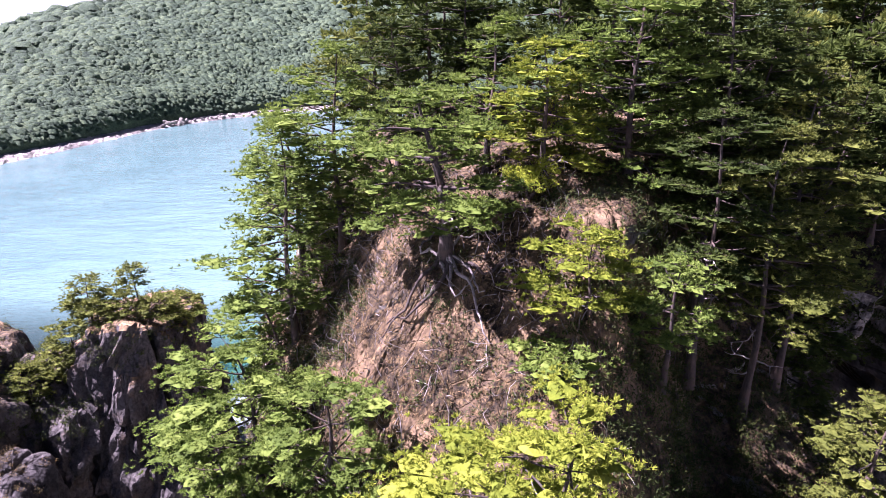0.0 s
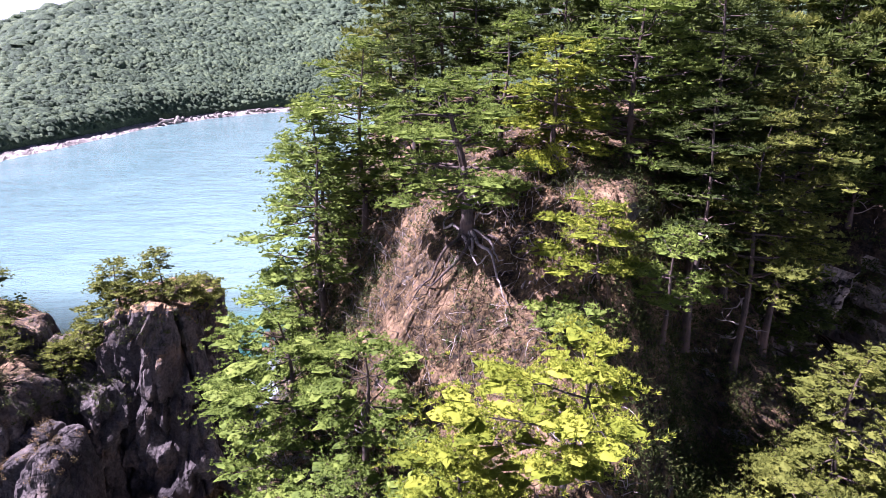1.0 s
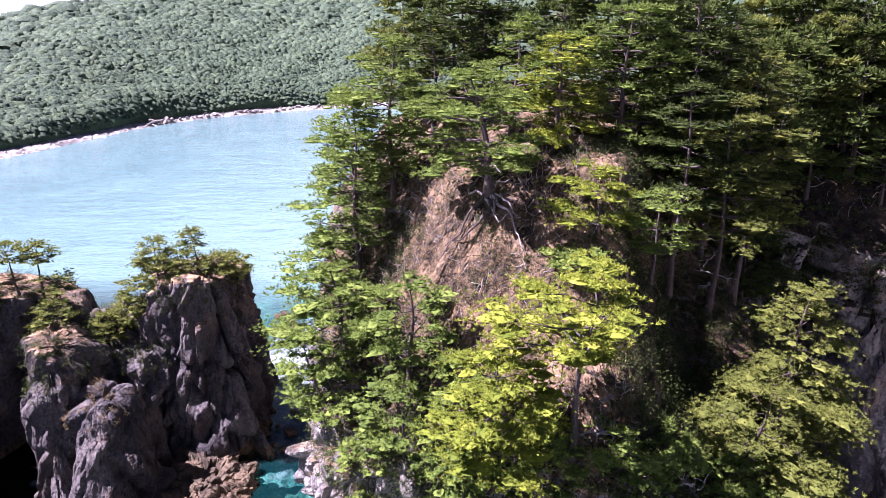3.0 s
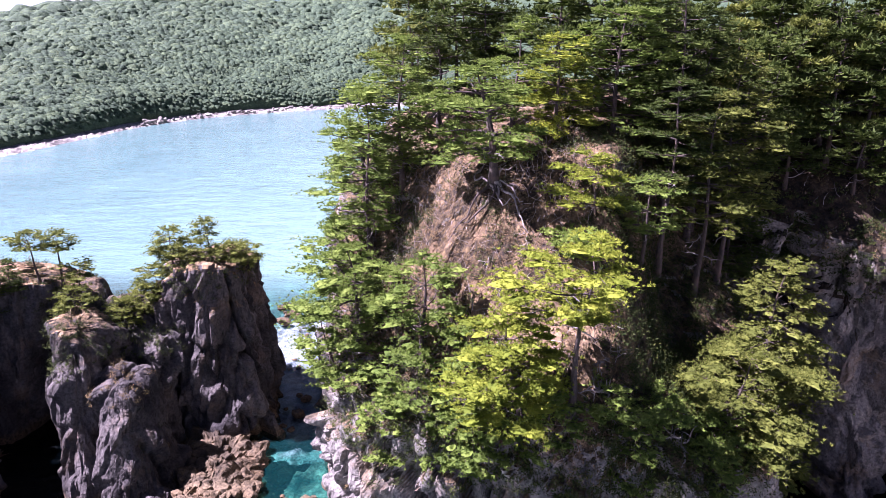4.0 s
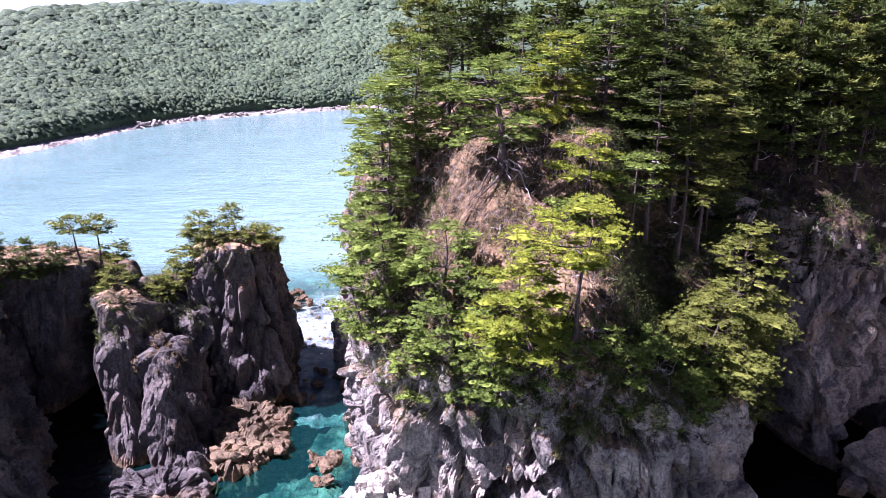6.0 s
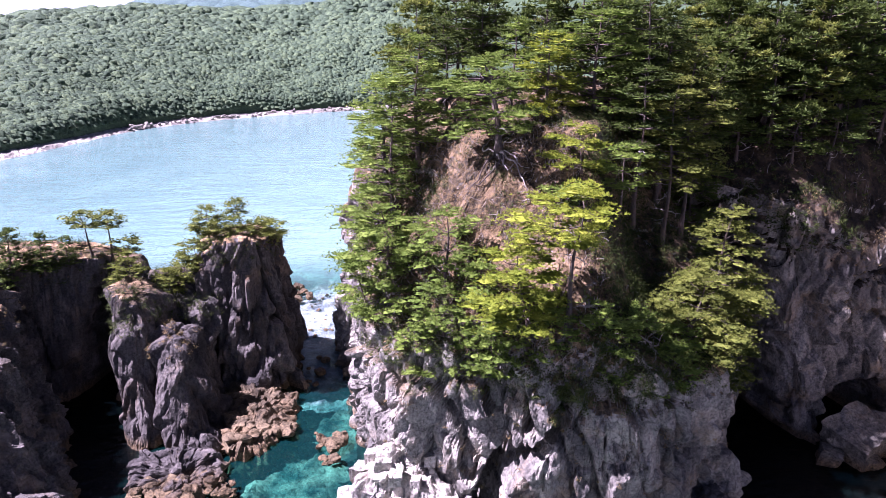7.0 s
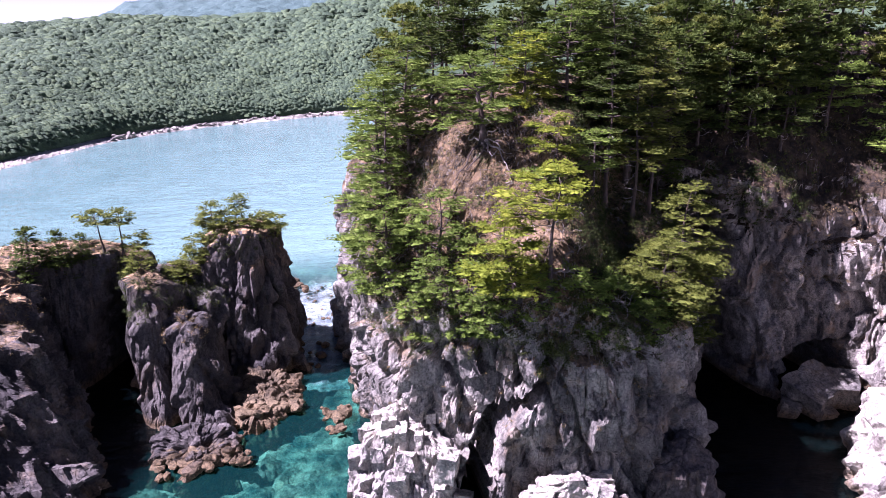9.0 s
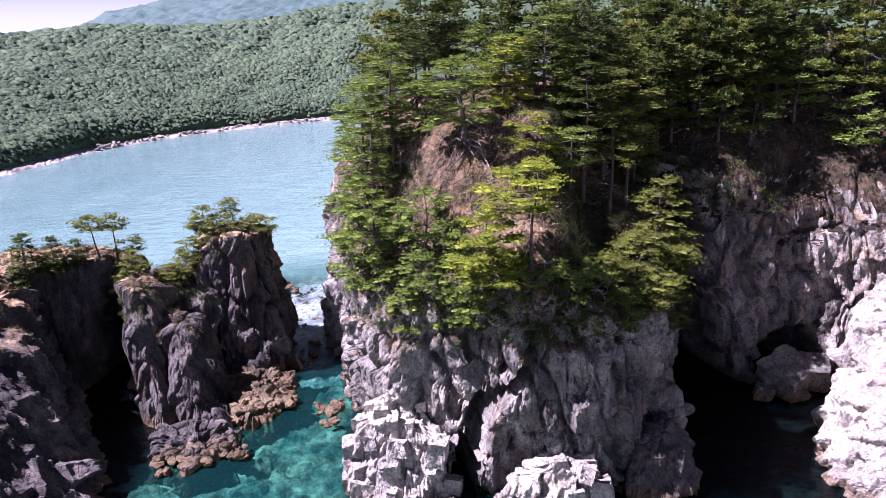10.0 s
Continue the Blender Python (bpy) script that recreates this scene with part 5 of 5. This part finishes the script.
def block_mesh(name, seed, mat):
    """A broken block: a skewed box with chipped faces and worn edges."""
    rng = np.random.default_rng(seed)
    bm = bmesh.new()
    bmesh.ops.create_cube(bm, size=1.0)
    for v in bm.verts:
        v.co = Vector(v.co) + Vector(rng.normal(0, 0.07, 3))
    bmesh.ops.subdivide_edges(bm, edges=bm.edges[:], cuts=7, use_grid_fill=True)
    bm.normal_update()
    co = np.array([v.co[:] for v in bm.verts])
    nr = np.array([v.normal[:] for v in bm.verts])
    co += nr * (fracture(co, (0.55, 0.55, 0.5), 0.07, seed) + fracture(co, (0.22, 0.22, 0.2), 0.02, seed + 9))[:, None]
    for v, c in zip(bm.verts, co):
        v.co = c
    bmesh.ops.triangulate(bm, faces=bm.faces[:])
    me = bpy.data.meshes.new(name)
    bm.to_mesh(me)
    bm.free()
    me.materials.append(mat)
    return me


def boulder_mesh(name, seed, mat):
    """A water-worn stone, faceted and flattened."""
    bm = bmesh.new()
    bmesh.ops.create_icosphere(bm, subdivisions=2, radius=0.5)
    co = np.array([v.co[:] for v in bm.verts])
    rng = np.random.default_rng(seed)
    for _ in range(9):
        d = rng.normal(size=3)
        d /= np.linalg.norm(d)
        over = np.maximum(0, co @ d - rng.uniform(0.24, 0.4))
        co = co - over[:, None] * d * 0.9
    co += 0.03 * np.stack([wavy(co * 3, 1.0, seed + k) for k in range(3)], 1)
    for v, c in zip(bm.verts, co):
        v.co = c
    me = bpy.data.meshes.new(name)
    bm.to_mesh(me)
    bm.free()
    me.materials.append(mat)
    return me


def stone(name, me, at, size, turn, label, category, group):
    ob = tagged(new(name, me), label, category, group)
    ob.matrix_world = pose(*at, *turn) @ Matrix.Diagonal((*size, 1))
    return ob


BLOCKS = [block_mesh("block", 400 + k, ROCK_PALE) for k in range(6)]
rng = np.random.default_rng(21)


def heap_of_blocks(grid, count, low, high, sizes, seed, keep, label, group):
    """Angular blocks sitting half sunk in a broken rock face."""
    r = np.random.default_rng(seed)
    p, nrm = slope_points(grid, count * 4, low, high, seed, keep)
    placed = []
    for c, m in zip(p, nrm):
        s = r.uniform(*sizes)
        if len(placed) == count or any(np.linalg.norm(c - q) < 0.62 * (s + w) for q, w in placed):
            continue
        placed.append((c, s))
        stone("rock_block", BLOCKS[r.integers(6)], c - m * 0.22 * s, s * r.uniform(0.75, 1.25, 3), (r.uniform(-12, 12), r.uniform(-12, 12), -18 + r.uniform(-22, 22)), label, "rock", group)


heap_of_blocks(GRIDS["pale buttress of blocky broken rock at the headland's foot"], 44, 0.2, 8.2, (0.8, 1.9), 23, lambda p: (p[:, 1] < 17.5) | (p[:, 0] < -10), "cream angular block of the broken buttress", "blocks of the buttress")
heap_of_blocks(GRIDS["low ledge of pale broken rock under the cliff"], 16, 0.4, 4.8, (1.1, 2.3), 25, lambda p: p[:, 1] < 13, "cream angular block lying on the ledge", "blocks on the ledge")
stone("rock_block", BLOCKS[2], (-4.8, 13.6, 5.6), (1.5, 1.5, 2.3), (4, 8, -25), "tall cream block standing out of the buttress", "rock", "blocks of the buttress")

CAVE_BLOCKS = [block_mesh("boulder", 420 + k, ROCK) for k in range(3)]
for k, (x, y, z, s, a) in enumerate(((36.4, 26.6, 1.3, 4.8, 25), (39.4, 26.4, 1.6, 3.6, -30), (33.0, 25.4, 0.3, 2.0, 60), (36.2, 24.6, 0.2, 2.2, 10))):
    stone("boulder", CAVE_BLOCKS[k % 3], (x, y, z), (s, s * 0.9, s * 0.95), (18, -14 + 9 * k, a), "angular grey boulder lying before the cave", "boulder", "boulders before the cave")

STONES = [boulder_mesh("stone", 500 + k, ROCK_BEACH) for k in range(8)]


def rubble(name, label, group, area, count, size, seed, lift, stones=None):
    """Stones strewn over a quadrilateral of the plan; lift: height of the heap by place (0 to 1 across it)."""
    r = np.random.default_rng(seed)
    a, b, c, d = (np.array(q, float) for q in area)
    for _ in range(count):
        u, v = r.random(2)
        p = (a * (1 - u) + b * u) * (1 - v) + (d * (1 - u) + c * u) * v
        s = size * r.uniform(0.4, 1.0) ** 1.3
        stone(name, (stones or STONES)[r.integers(8)], (p[0], p[1], lift(u, v) + s * 0.1), s * r.uniform(0.75, 1.2, 3) * np.array((1, 1, 0.7)), (r.uniform(-15, 15), r.uniform(-15, 15), r.uniform(0, 360)), label, "stone", group)


sea_stack("rubble_bank", "bank of small brown stones beside the channel",
          ((-27, 42), (-20, 43), (-17.6, 38), (-19.5, 31.5), (-22.5, 29), (-26, 32)),
          [(-26, 41, 1.8), (-22, 41.5, 1.6), (-19.5, 38, 0.9), (-20.8, 33, 0.7), (-23, 31, 0.8), (-25.2, 33, 1.5)], (24, 14), 220, 103, ROCK_BEACH, (0, 0), 0.1, BROKEN)
sea_stack("rubble_bank", "low bank of brown stones at the pillars' foot",
          ((-33.5, 29), (-32.4, 24.6), (-30.2, 23.6), (-28.6, 22.0), (-26.4, 23.4), (-23.4, 23.8), (-22.6, 26.4), (-23.4, 29), (-27, 31)),
          [(-32, 28.2, 2.2), (-31.4, 25.8, 1.1), (-29.8, 25.0, 0.8), (-28.4, 23.6, 0.5), (-26.6, 25.0, 0.9), (-24.6, 25.2, 0.4), (-24.2, 26.8, 0.8), (-24.6, 28.4, 1.2), (-27, 29.6, 2.4)], (24, 14), 220, 105, ROCK_DARK, (0, 0), 0.2, BROKEN)
rubble("stone", "brown weathered stone on the rubble bank", "stones of the rubble bank", ((-26, 41), (-19, 41), (-18.8, 33), (-25, 31)), 90, 2.0, 41, lambda u, v: 1.6 - 1.2 * u)
rubble("stone", "ochre wave-washed stone at the pillars' foot", "stones at the pillars' foot", ((-32, 26.5), (-23, 27), (-22.5, 24), (-31, 23)), 60, 1.6, 43, lambda u, v: 0.8 - 0.6 * v)
rubble("stone", "ochre stone at the headland's foot", "stones at the headland's foot", ((-16.5, 34), (-13.5, 33), (-13, 27.5), (-15.5, 28)), 26, 1.6, 45, lambda u, v: 0.3 + 0.4 * u)
rubble("stone", "small stone in the shallows", "stones in the shallows", ((-22, 76), (-14, 76), (-15, 58), (-20, 58)), 40, 0.9, 47, lambda u, v: -0.15)
rubble("stone", "stone at the stack's seaward foot", "stones at the stack's foot", ((-24.5, 78), (-21.5, 78), (-20.5, 71), (-23.5, 71)), 14, 2.2, 49, lambda u, v: 0.4)
DARK_STONES = [boulder_mesh("stone", 600 + k, ROCK_DARK) for k in range(3)]
for k, (x, y, s) in enumerate(((-17.2, 47.6, 1.5), (-16.8, 50.8, 1.3), (-17.6, 51.6, 0.9), (-18.3, 45.2, 0.8), (-17.4, 44.6, 0.9), (-18.6, 48.6, 0.6))):
    stone("stone", DARK_STONES[k % 3], (x, y, 0.15), (s * 1.2, s, s * 0.7), (0, 0, 70 * k), "dark wet stone standing in the channel", "stone", "stones in the channel")

# boulders along the far beach
PALE_STONES = [boulder_mesh("boulder", 700 + k, BEACH) for k in range(8)]
for k in range(4):
    (ax, ay), (bx, by) = SHORE[5 + k], SHORE[6 + k]
    rubble("boulder", "pale boulder on the far beach", "boulders on the far beach", ((ax, ay), (bx, by), (bx, by + 9), (ax, ay + 9)), 22, 3.4, 61 + k, lambda u, v: 0.3 + 1.2 * v, PALE_STONES)
